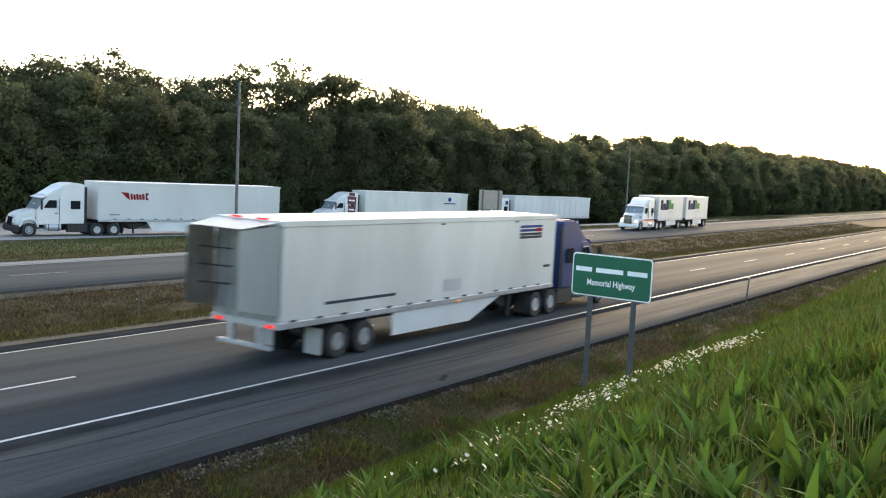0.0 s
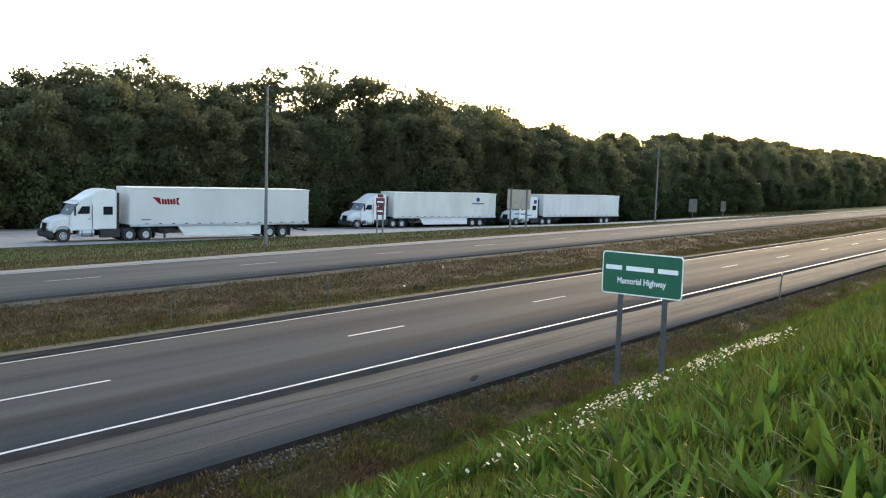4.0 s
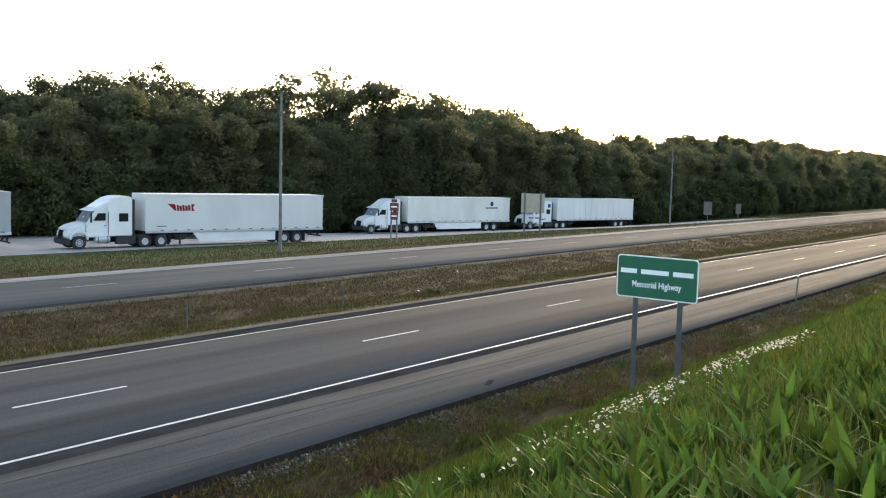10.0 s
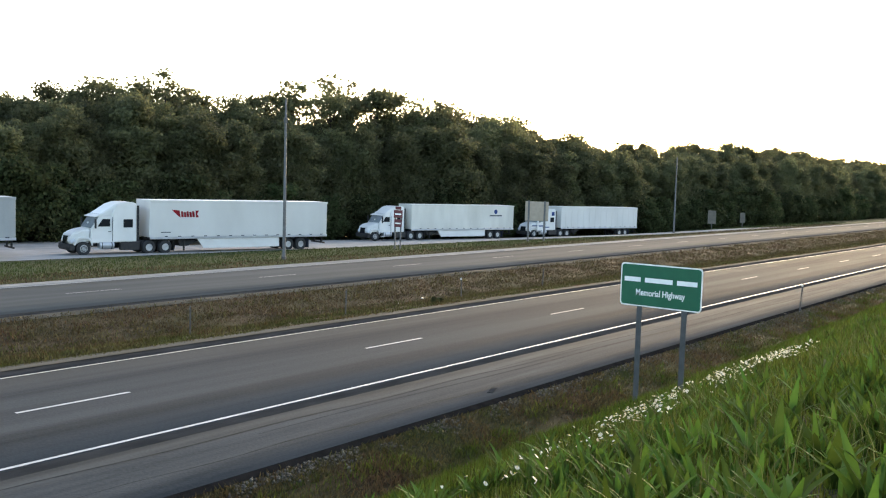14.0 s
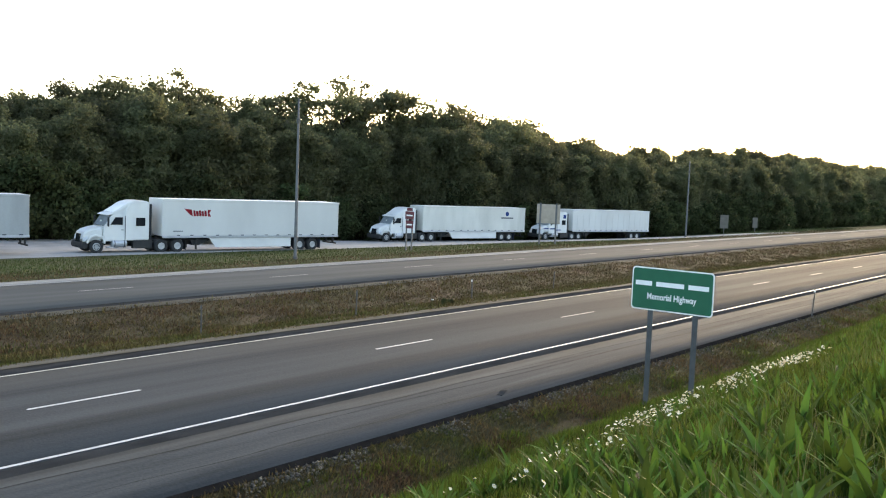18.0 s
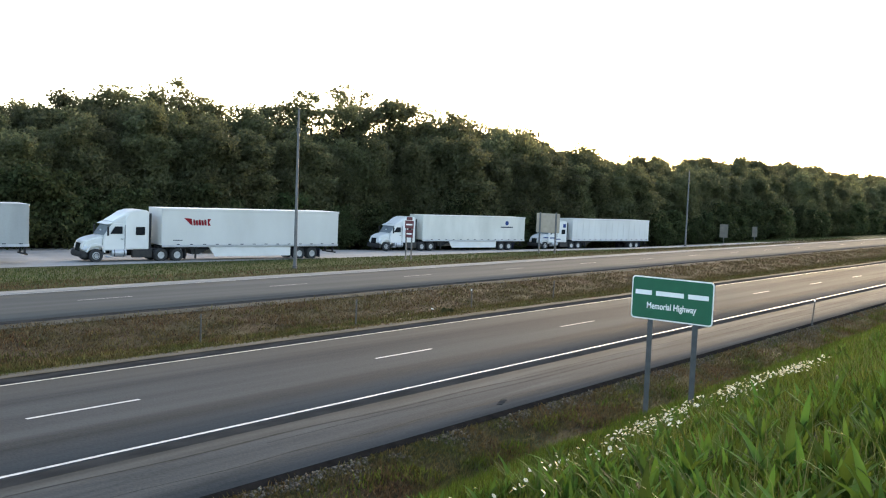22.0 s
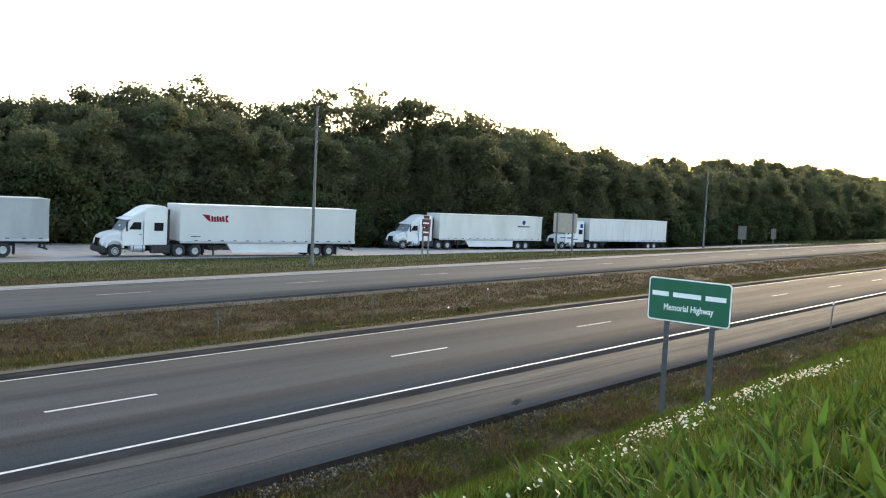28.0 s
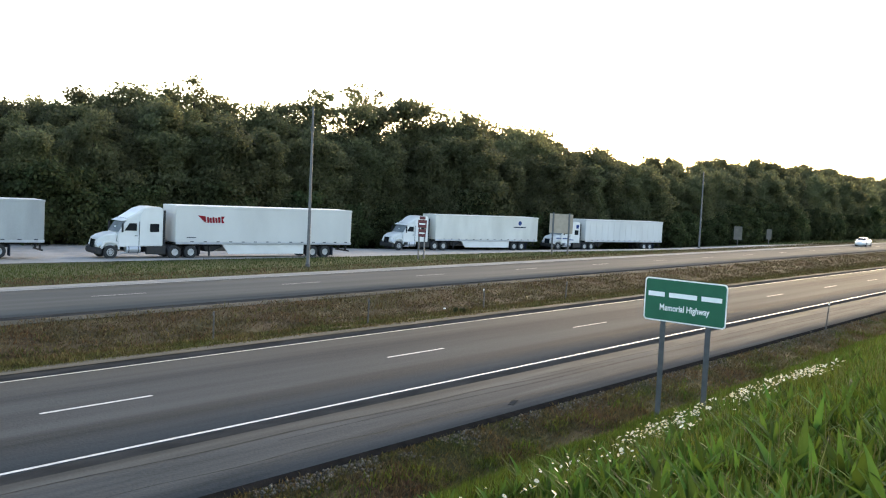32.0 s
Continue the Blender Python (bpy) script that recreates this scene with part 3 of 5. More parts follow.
            a = [own.verts.new(c) for c in ((0, s * 1.29, 1.5), (0, s * 1.29, 4.0), (-1.25, s * 1.02, 3.85), (-1.25, s * 1.02, 1.75))]
            own.faces.new(a)
            bmesh.ops.solidify(own, geom=own.faces[:], thickness=.03)
            # The far panel's inner side is painted as if shaded.
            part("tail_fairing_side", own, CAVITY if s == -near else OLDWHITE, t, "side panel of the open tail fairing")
        own = bmesh.new()
        own.faces.new([own.verts.new(c) for c in ((0, -1.25, 4.08), (0, 1.25, 4.08), (-1.2, 1.0, 3.90), (-1.2, -1.0, 3.90))])
        bmesh.ops.solidify(own, geom=own.faces[:], thickness=.03)
        part("tail_fairing_top", own, WHITE, t, "white top panel of the open tail fairing")
        for s in (-1, 1):
            for z in (2.2, 2.7, 3.2):
                part("fairing_strut", tube((-.03, s * .55, z), (-.75, s * 1.1, z + .08), .02), DARK, t)
        for s in (-.5, .5):
            part("roof_lamp", box(.0, .12, s - .2, s + .2, 4.1, 4.16), TAILRED, t, "red clearance lamp")
    return t


# ---- tractor: x forward from the back of its sleeper ----
def nose(outline):
    """Shortens what lies before the windscreen."""
    return [(3.42 + (x - 3.42) * .76 if x > 3.42 else x, z) for x, z in outline]


def tractor(name, label, paint, group="", high=3.95, lit=False, stripe=False, visor=True, classic=False):
    t = thing(name, label, "truck", group)
    nar = lambda x, z: 1.0 - .05 * max(0, (z - 2.0) / 2.0)
    part("sleeper", prism([(0, .95), (0, high - .12), (.35, high), (1.05, high - .02), (1.6, high - .2), (1.9, 3.2), (1.9, .95)], -1.22, 1.22, .07, 3, nar), paint, t, smooth_angle=40)
    part("roof_fairing", prism([(.9, 3.0), (.9, high - .03), (1.6, high - .16), (2.3, high - .62), (2.82, 3.02), (2.85, 2.86), (1.2, 2.86)], -1.12, 1.12, .10, 3, lambda x, z: 1 - .06 * max(0, x - 1)), paint, t, "tall rounded roof fairing", smooth_angle=50)
    part("cab", prism([(1.7, .9), (1.7, 2.95), (2.75, 2.95), (2.9, 2.75), (3.42, 1.98), (3.5, 1.4), (3.45, .9)], -1.2, 1.2, .06, 3, lambda x, z: 1 - .10 * max(0, (z - 1.9))), paint, t, smooth_angle=40)
    part("windshield", prism([(2.86, 2.80), (2.94, 2.80), (3.46, 2.02), (3.38, 2.02)] if not classic else [(2.93, 2.74), (3.0, 2.74), (3.5, 2.06), (3.42, 2.06)], -1.02, 1.02, .01, 1), SCREEN, t, "raked windscreen, pale with a painted sky reflection")
    part("windshield_post", box(3.0, 3.34, -.025, .025, 2.3, 2.42, .01, 1), paint, t)
    if visor:
        part("sun_visor", prism([(2.75, 2.92), (3.15, 2.80), (3.17, 2.84), (2.78, 3.0)], -1.1, 1.1, .01, 1), paint, t)
    hood = prism(nose([(3.42, .95), (3.42, 1.98), (4.2, 1.88), (5.0, 1.68), (5.35, 1.42), (5.42, .9), (5.0, .8)]), -1.05, 1.05, .12, 3, lambda x, z: 1 - .17 * max(0, (x - 3.4) / 2))
    if classic:
        hood.free()
        hood = prism([(3.4, .95), (3.4, 2.04), (4.3, 1.98), (4.95, 1.84), (5.02, 1.7), (5.05, .8)], -1.0, 1.0, .08, 3, lambda x, z: 1 - .34 * max(0, (x - 3.5) / 1.5))
    part("hood", hood, paint, t, smooth_angle=50)
    if classic:
        part("grille_surround", box(4.98, 5.09, -.5, .5, .78, 1.78, .03, 2), CHROME, t, "chrome grille surround")
        for i in range(7):
            part("grille_slat", box(5.09, 5.105, -.42 + i * .13, -.36 + i * .13, .84, 1.7), DARK, t)
        for sy in (-1, 1):
            part("side_intake", lathe([(.13, -.01), (.13, .02)], 14, m=Matrix.Translation((3.75, sy * .96, 1.62))), DARK, t, "round dark intake")
            part("exhaust_stack", tube((-.25, sy * 1.05, 1.0), (-.25, sy * 1.05, 3.6), .07, .07, 12), CHROME, t)
            part("marker_strip", box(.2, 3.2, sy * 1.225 - .01, sy * 1.225 + .016, 1.02, 1.07), AMBER, t, "row of small amber lamps")
            part("tall_window", box(.62, .95, sy * 1.215 - .02, sy * 1.215 + .014, 1.72, 2.5, .03, 2), GLASS, t)
    if not classic:
        part("grille", prism(nose([(5.30, 1.42), (5.38, 1.42), (5.49, .82), (5.40, .82)]), -.46, .46, .02, 1), CHROME if lit else GLASS, t, "upright radiator grille")
    part("bumper", prism(nose([(5.0, .40), (5.0, .80), (5.45, .86), (5.58, .72), (5.56, .42), (5.3, .34)]), -1.2, 1.2, .06, 2, lambda x, z: 1 - .10 * max(0, x - 5) / .5), paint if lit else DARK, t, smooth_angle=40)
    part("chassis", box(-2.6, 3.4, -.45, .45, .62, .95, .02, 1), DARK, t)
    part("fifth_wheel", box(-2.2, -1.1, -.5, .5, .95, 1.12, .03, 1), DARK, t)
    for s in (-1, 1):
        part("fender", prism([(x - .42, z) for x, z in [(3.72, .72), (3.76, 1.05), (3.95, 1.3), (4.4, 1.42), (4.85, 1.3), (5.05, 1.0), (5.1, .75), (4.99, .75), (4.92, 1.0), (4.75, 1.16), (4.4, 1.24), (4.05, 1.16), (3.9, 1.0), (3.83, .72)]], s * 1.0 - .2, s * 1.0 + .2, .03, 2), paint, t, smooth_angle=40)
        part("headlamp", prism(nose([(4.9, 1.04), (4.98, 1.28), (5.32, 1.14), (5.4, .97), (5.2, .9)]), s * .86 - .12, s * .86 + .12, .02, 1), HEADLIT if lit else LENS, t, "glowing headlamp" if lit else "clear headlamp")
        part("side_window", prism([(2.05, 2.12), (2.05, 2.68), (2.62, 2.68), (2.98, 2.12)], s * 1.155 - .02, s * 1.155 + .02, .02, 1), GLASS, t, "dark door window")
        part("door_seam", box(1.86, 1.89, s * 1.2 - .01, s * 1.2 + .008, 1.0, 2.8), LOGODARK, t)
        part("sleeper_window", box(.34, 1.06, s * 1.215 - .02, s * 1.215 + .012, 2.04, 2.66, .03, 2), GLASS, t, "square sleeper window")
        part("door_handle", box(2.0, 2.2, s * 1.2 - .01, s * 1.2 + .03, 1.72, 1.77, .008, 1), DARK, t)
        part("mirror", box(3.18, 3.28, s * 1.42 - .10, s * 1.42 + .10, 2.0, 2.7, .03, 2), DARK, t)
        part("mirror_arm", tube((3.15, s * 1.1, 2.3), (3.22, s * 1.4, 2.3), .025), DARK, t)
        part("fuel_tank", lathe([(.28, -.55), (.31, -.53), (.31, .53), (.28, .55)], 18, m=Matrix.Translation((2.3 if not stripe else 1.2, s * 1.0, .72)) @ Matrix.Rotation(radians(90), 4, "Z")), ALU, t, "aluminium fuel tank", smooth_angle=40)
        for sx in (-.36, .36):
            part("tank_strap", lathe([(.316, -.03), (.316, .03)], 18, m=Matrix.Translation(((2.3 if not stripe else 1.2) + sx, s * 1.0, .72)) @ Matrix.Rotation(radians(90), 4, "Z")), DARK, t)
        part("step", box(2.65, 3.25, s * 1.1 - .1, s * 1.1 + .1, .42, .5, .01, 1), ALU, t)
        part("battery_box", box(-.25, 1.25, s * 1.0 - .18, s * 1.0 + .18, .34, .97, .03, 2), DARK, t)
        if stripe:
            part("side_fairing", box(-.2, 3.4, s * 1.2 - .03, s * 1.2 + .02, .42, 1.05, .03, 2), paint, t)
            part("red_stripe", box(.1, 3.3, s * 1.225 - .02, s * 1.225 + .012, 1.18, 1.32), LOGORED, t, "thin red stripe")
        part("side_extender", box(-.16, .02, s * 1.18 - .02, s * 1.18 + .02, 1.0, high - .25, .01, 1), RUBBER, t, "black rubber edge strip")
        part("mudflap", box(-2.95, -2.92, s * .95 - .3, s * .95 + .3, .2, .95), DARK, t)
        for ax in (-.95, -2.25):
            wheel(t, LORRY_WHEEL, ax, s * 1.12, .51)
            wheel(t, LORRY_WHEEL, ax, s * .78, .51)
        wheel(t, LORRY_STEER, 3.99, s * 1.05, .51)
    for i in (-.8, -.4, 0, .4, .8):
        part("roof_marker", box(2.70, 2.80, i - .06, i + .06, 3.02, 3.07, .01, 1), AMBER if lit else LENS, t)
    return t


def hauled(truck_name, truck_label, box_name, box_label, m, group, gap=.95, L=16.15, tr_kw={}, tk_kw={}):
    """A parked tractor with its trailer; m is the pose of the trailer's rear end."""
    b = semi_trailer(box_name, box_label, L=L, group=group, **tr_kw)
    b.matrix_basis = m
    k = tractor(truck_name, truck_label, WHITE, group=group, **tk_kw)
    k.matrix_basis = m @ pose(L + gap, 0, 0)
    return k, b


def stand(x, y, heading, slope=True):
    """The pose of something with its middle line through (x, y) on the land, facing heading degrees."""
    a = radians(heading)
    d = 6.0
    zf, zb = land(x + d * math.cos(a), y + d * math.sin(a)), land(x, y)
    return pose(x, y, zb, 0, -math.degrees(math.atan2(zf - zb, d)) if slope else 0, heading)


def parked(x, y, turn, zz):
    """Rear near corner (x, y) of a parked trailer whose left side faces the highway."""
    cx, cy = x + 1.3 * math.sin(radians(turn)), y + 1.3 * math.cos(radians(turn))
    return pose(cx, cy, zz + fall(x) + .03, 0, -.6, 180 - turn)


G = "lorries parked along the ramp"
hauled("semi_truck", "white sleeper truck parked at the head of the lorries", "semi_trailer", "plain white box trailer with a red winged emblem", parked(59.3, 57.16, 12.2, -.73), G,
       tr_kw=dict(logo="red_wing"))
hauled("semi_truck", "white sleeper truck parked behind the red roadside sign", "semi_trailer", "dirty white box trailer with a blue crest", parked(99.4, 63.43, 13.9, -1.42), G,
       tr_kw=dict(logo="blue_crest", skin=OLDWHITE), tk_kw=dict(high=3.9))
hauled("semi_truck", "white truck with blue decals parked behind the bare sign", "semi_trailer", "white ribbed box trailer without skirts", parked(126.6, 59.37, 13.6, -1.58), G,
       tr_kw=dict(skirt=False, ribs=13), tk_kw=dict(high=3.8))
swoosh = [o for o in bpy.data.objects if o.get("label", "").startswith("white truck with blue decals")][0]
for x0, x1, z0, z1 in ((2.1, 3.2, 1.45, 1.6), (1.2, 2.4, 1.3, 1.42), (3.5, 4.4, 1.5, 1.62), (.3, .8, 2.9, 3.4)):
    part("blue_swoosh", box(x0, x1, 1.2, 1.226, z0, z1), LOGOBLUE, swoosh)
lead = semi_trailer("semi_trailer", "grey box trailer whose rear end alone shows", skirt=False, skin=GREYSKIN, group=G, axles=(3.0, 4.25))
lead.matrix_basis = parked(34.0, 62.5, 12.0, -.62)

# ---- moving traffic ----
blue_box = semi_trailer("semi_trailer", "white box trailer with an open tail fairing", skin=OLDWHITE, tail=True, logo="flag", near=-1)
blue_truck = tractor("semi_truck", "dark blue sleeper truck pulling a white trailer", BLUE, high=3.9)
pup_front = semi_trailer("short_trailer", "short white trailer with violet and green logo blocks", L=8.6, logo="violet_green", short=True, axles=(1.2,), group="double short trailers")
pup_rear = semi_trailer("short_trailer", "second short white trailer with violet and green logo blocks", L=8.6, logo="violet_green", short=True, axles=(1.2,), group="double short trailers")
for s in (-1, 1):
    wheel(pup_rear, LORRY_WHEEL, 6.9, s * 1.12, .51)
part("dolly_frame", box(6.0, 9.3, -.5, .5, .7, 1.0, .03, 1), DARK, pup_rear, "black converter dolly")
pup_truck = tractor("semi_truck", "white sleeper truck with lit headlamps and a red stripe", WHITE, lit=True, stripe=True, high=3.85, classic=True)


def horse_trailer():
    t = thing("horse_trailer", "aluminium horse trailer, white below and brown above", "trailer")
    L, hw, z0, top = 7.4, 1.2, .42, 2.52
    part("lower_body", box(.02, L, -hw, hw, z0, 1.38, .02, 1), WHITE, t, "white lower side panels")
    part("upper_body", box(.02, L, -hw + .02, hw - .02, 1.38, top, .03, 2), TAN, t, "dull brown upper side panels")
    part("nose", prism([(L - .1, 1.42), (L + 2.1, 1.55), (L + 2.35, 1.9), (L + 2.2, top - .05), (L - .1, top)], -hw + .02, hw - .02, .08, 3), TAN, t, "gooseneck nose over the pickup bed", smooth_angle=40)
    part("roof", prism([(-.12, top), (-.12, top + .06), (.2, top + .12), (L + 1.8, top + .12), (L + 2.3, top + .02), (L + 2.3, top - .03), (.2, top - .02)], -hw - .04, hw + .04, .04, 3), WHITE, t, "bright white rounded roof", smooth_angle=40)
    part("roof_vent", box(5.0, 5.4, -.2, .2, top + .1, top + .2, .03, 2), WHITE, t)
    part("roof_vent", box(2.6, 2.9, .2, .5, top + .1, top + .19, .03, 2), WHITE, t)
    part("bottom_rail", box(0, L, -hw - .015, hw + .015, z0 - .06, z0 + .1, .01, 1), ALU, t)
    part("rear_step", box(-.22, .02, -1.1, 1.1, z0 - .04, z0 + .04, .015, 1), DARK, t, "black rear bumper step")
    for s in (-1, 1):
        part("rear_door", box(-.025, .03, s * .56 - .52, s * .56 + .52, z0 + .06, 1.36, .015, 1), WHITE, t)
        part("rear_window_panel", box(-.025, .03, s * .56 - .52, s * .56 + .52, 1.36, top - .08, .015, 1), BRONZE, t)
        part("rear_window", box(-.04, .0, s * .56 - .34, s * .56 + .34, 1.75, 2.22, .04, 2), GLASS, t)
        part("corner_post", box(-.03, .08, s * 1.13 - .07, s * 1.13 + .07, z0, top, .02, 1), BRONZE, t)
        part("tail_lamp", box(-.05, .0, s * 1.13 - .05, s * 1.13 + .05, .75, .92, .01, 1), REDLENS, t)
        part("tail_lamp", box(-.05, .0, s * 1.1 - .035, s * 1.1 + .035, top - .15, top - .1, .01, 1), TAILRED, t, "small lit clearance lamp")
        for i in range(5):
            x = .55 + i * .92
            part("slat_window", box(x, x + .5, s * (hw - .02) - .012, s * (hw - .02) + .012, 1.66, 2.12, .03, 2), GLASS, t)
        part("dressing_window", box(L + .1, L + 1.3, s * (hw - .02) - .012, s * (hw - .02) + .012, 1.72, 2.2, .03, 2), GLASS, t)
        part("wheel_fender", prism([(2.0, .62), (2.12, .92), (2.4, 1.02), (3.6, 1.02), (3.88, .92), (4.0, .62), (3.94, .62), (3.8, .88), (3.6, .96), (2.4, .96), (2.2, .88), (2.06, .62)], s * 1.2 - .14, s * 1.2 + .14), ALU, t, "aluminium fender over two wheels")
        part("red_marker", box(1.75, 1.85, s * 1.22 - .02, s * 1.22 + .02, z0 - .02, z0 + .06), REDLENS, t)
        for x in (2.55, 3.45):
            wheel(t, TRAILER_WHEEL, x, s * 1.15, .36)
    part("centre_post", box(-.035, .05, -.05, .05, z0, top, .01, 1), BRONZE, t)
    part("gooseneck_arm", box(L + 1.6, L + 1.85, -.1, .1, 1.0, 1.6, .02, 1), DARK, t)
    part("underframe", box(.2, L - .1, -.9, .9, .3, .44), DARK, t)
    return t


def pickup():
    t = thing("pickup_truck", "black crew cab pickup with lit tail lamps", "truck")
    part("bed", prism([(.05, .55), (.02, 1.32), (2.1, 1.34), (2.1, .5), (1.95, .5), (1.85, .75), (1.6, .95), (1.2, .95), (.95, .75), (.85, .5)], -1.0, 1.0, .04, 2), BLACKPAINT, t, smooth_angle=40)
    part("cab_body", prism([(2.05, .48), (2.05, 1.3), (4.2, 1.3), (4.3, 1.2), (4.3, .48)], -1.0, 1.0, .05, 2), BLACKPAINT, t, smooth_angle=40)
    part("cab_roof", prism([(2.12, 1.28), (2.3, 1.9), (2.6, 1.97), (3.4, 1.96), (3.65, 1.88), (4.25, 1.28)], -.95, .95, .06, 3, lambda x, z: 1 - .16 * max(0, z - 1.3)), BLACKPAINT, t, "glossy cab roof", smooth_angle=40)
    part("hood", prism([(4.2, .5), (4.2, 1.28), (5.3, 1.16), (5.75, 1.05), (5.85, .8), (5.85, .5), (5.4, .45), (5.35, .7), (5.1, .92), (4.8, .92), (4.55, .75), (4.5, .48)], -1.0, 1.0, .07, 3), BLACKPAINT, t, smooth_angle=40)
    part("windscreen", prism([(3.66, 1.88), (3.72, 1.88), (4.28, 1.32), (4.2, 1.32)], -.8, .8), GLASS, t)
    part("rear_window", prism([(2.10, 1.36), (2.16, 1.36), (2.30, 1.82), (2.24, 1.82)], -.7, .7), GLASS, t)
    part("front_bumper", box(5.75, 6.0, -.98, .98, .42, .72, .06, 2), CHROME, t)
    part("rear_bumper", box(-.15, .08, -.98, .98, .45, .68, .04, 2), CHROME, t)
    part("underbody", box(.3, 5.6, -.85, .85, .3, .55), DARK, t)
    for s in (-1, 1):
        part("tail_lamp", box(-.02, .06, s * .92 - .06, s * .92 + .06, .98, 1.24, .02, 1), TAILRED, t, "lit red tail lamp")
        part("side_window", prism([(2.4, 1.38), (2.5, 1.8), (3.1, 1.84), (3.1, 1.38)], s * .9 - .02, s * .9 + .02), GLASS, t)
        part("side_window", prism([(3.18, 1.38), (3.18, 1.84), (3.55, 1.82), (3.98, 1.38)], s * .9 - .02, s * .9 + .02), GLASS, t)
        part("running_board", box(2.2, 4.3, s * 1.0 - .08, s * 1.0 + .08, .38, .45, .02, 1), CHROME, t)
        part("mirror", box(3.85, 4.0, s * 1.2 - .1, s * 1.2 + .1, 1.3, 1.6, .03, 2), BLACKPAINT, t)
        part("headlamp", box(5.7, 5.87, s * .82 - .14, s * .82 + .14, .82, 1.05, .03, 2), LENS, t)
        for x in (1.4, 4.97):
            wheel(t, PICKUP_WHEEL, x, s * .88, .40)
    return t


def sedan(name, label, paint, lit_front=False, lit_rear=False):
    """A four-door saloon, x forward from its rear bumper, shaped by cross sections."""
    t = thing(name, label, "car")
    # stations: x, half width, sill z, shoulder z, crown of the lower body
    st = [(0.0, .72, .45, .78, .92), (.12, .80, .32, .86, 1.04), (.5, .87, .26, .95, 1.10), (1.0, .90, .22, .95, 1.08), (1.9, .91, .20, .92, 1.02), (2.9, .91, .20, .90, 1.00),
          (3.5, .90, .22, .88, 1.00), (4.0, .88, .24, .82, .94), (4.5, .84, .26, .74, .84), (4.75, .74, .30, .66, .72), (4.85, .60, .38, .58, .62)]
    bm = bmesh.new()
    rings = []
    for x, w, zs, zb, zc in st:
        sec = [(-w * .9, zs), (-w, zs + .12), (-w * 1.0, (zs + zb) / 2), (-w * .97, zb), (-w * .80, zc - .03), (-w * .3, zc), (w * .3, zc), (w * .80, zc - .03), (w * .97, zb), (w, (zs + zb) / 2), (w, zs + .12), (w * .9, zs)]
        rings.append([bm.verts.new((x, y, z)) for y, z in sec])
    for a, b in zip(rings, rings[1:]):
        for i in range(len(a)):
            j = (i + 1) % len(a)
            bm.faces.new((a[i], a[j], b[j], b[i]))
    bm.faces.new(rings[0])
    bm.faces.new(rings[-1])
    bmesh.ops.recalc_face_normals(bm, faces=bm.faces[:])
    bmesh.ops.subdivide_edges(bm, edges=bm.edges[:], cuts=1, smooth=.6, use_grid_fill=True)
    part("body", bm, paint, t, smooth_angle=60)
    roof = prism([(.62, 1.05), (1.25, 1.36), (1.75, 1.45), (2.4, 1.46), (2.85, 1.38), (3.75, .98)], -.80, .80, .06, 3, lambda x, z: 1 - .28 * max(0, z - 1.0) / .45)
    part("cabin", roof, paint, t, smooth_angle=50)
    part("rear_window", prism([(.70, 1.06), (.64, 1.075), (1.24, 1.385), (1.30, 1.37)], -.58, .58, .01, 1), GLASS, t, "sloping rear window")
    part("windscreen", prism([(2.88, 1.385), (2.95, 1.375), (3.74, 1.01), (3.66, 1.0)], -.60, .60, .01, 1), GLASS, t)
    for s in (-1, 1):
        for pr in ([(1.12, 1.06), (1.42, 1.33), (2.02, 1.39), (2.02, 1.04)], [(2.08, 1.04), (2.08, 1.39), (2.72, 1.34), (3.3, 1.04)]):
            own = bmesh.new()
            vs = [own.verts.new((x, s * (.80 * (1 - .28 * (z - 1.0) / .45) + .012), z)) for x, z in pr]
            own.faces.new(vs)
            bmesh.ops.solidify(own, geom=own.faces[:], thickness=.012)
            part("side_window", own, GLASS, t, "dark side window")
        part("wheel_arch", lathe([(.40, s * .78), (.40, s * .915)], 22, m=Matrix.Translation((.98, 0, .34))), DARK, t)
        part("wheel_arch", lathe([(.40, s * .78), (.40, s * .90)], 22, m=Matrix.Translation((3.78, 0, .34))), DARK, t)
        part("tail_lamp", box(-.012, .26, s * .68 - .15, s * .68 + .14, .83, .95, .03, 2), TAILRED if lit_rear else REDLENS, t, "lit red tail lamp")
        part("headlamp", box(4.35, 4.85 if lit_front else 4.76, s * .60 - .17, s * .60 + .17, .57, .78, .05, 2), HEADLIT if lit_front else LENS, t, "bright headlamp" if lit_front else "")
        part("mirror", box(3.0, 3.14, s * 1.0 - .09, s * 1.0 + .09, 1.0, 1.13, .03, 2), paint, t)
        part("door_handle", box(1.55, 1.75, s * .91 - .02, s * .91 + .02, .86, .90, .01, 1), CHROME, t)
        for x in (1.3, 2.12, 3.2):
            part("door_gap", box(x, x + .015, s * .905 - .012, s * .905 + .012, .32, .92), DARK, t)
        part("sill", box(1.4, 3.35, s * .9 - .03, s * .9 + .02, .20, .27, .01, 1), DARK, t)
        wheel(t, CAR_WHEEL, .98, s * .82, .335)
        wheel(t, CAR_WHEEL, 3.78, s * .81, .335)
    part("plate", box(-.02, .0, -.16, .16, .66, .80), SIGNWHITE, t, "blank white number plate")
    part("bumper_grille", box(4.78, 4.86, -.4, .4, .36, .48, .02, 1), DARK, t)
    part("boot_lip", box(-.01, .09, -.6, .6, 1.01, 1.05, .01, 1), paint, t)
    part("underbody", box(.3, 4.6, -.75, .75, .17, .32), DARK, t)
    return t


horses = horse_trailer()
hauler = pickup()
red_car = sedan("sedan", "glossy red four-door saloon with lit tail lamps", RED, lit_rear=True)
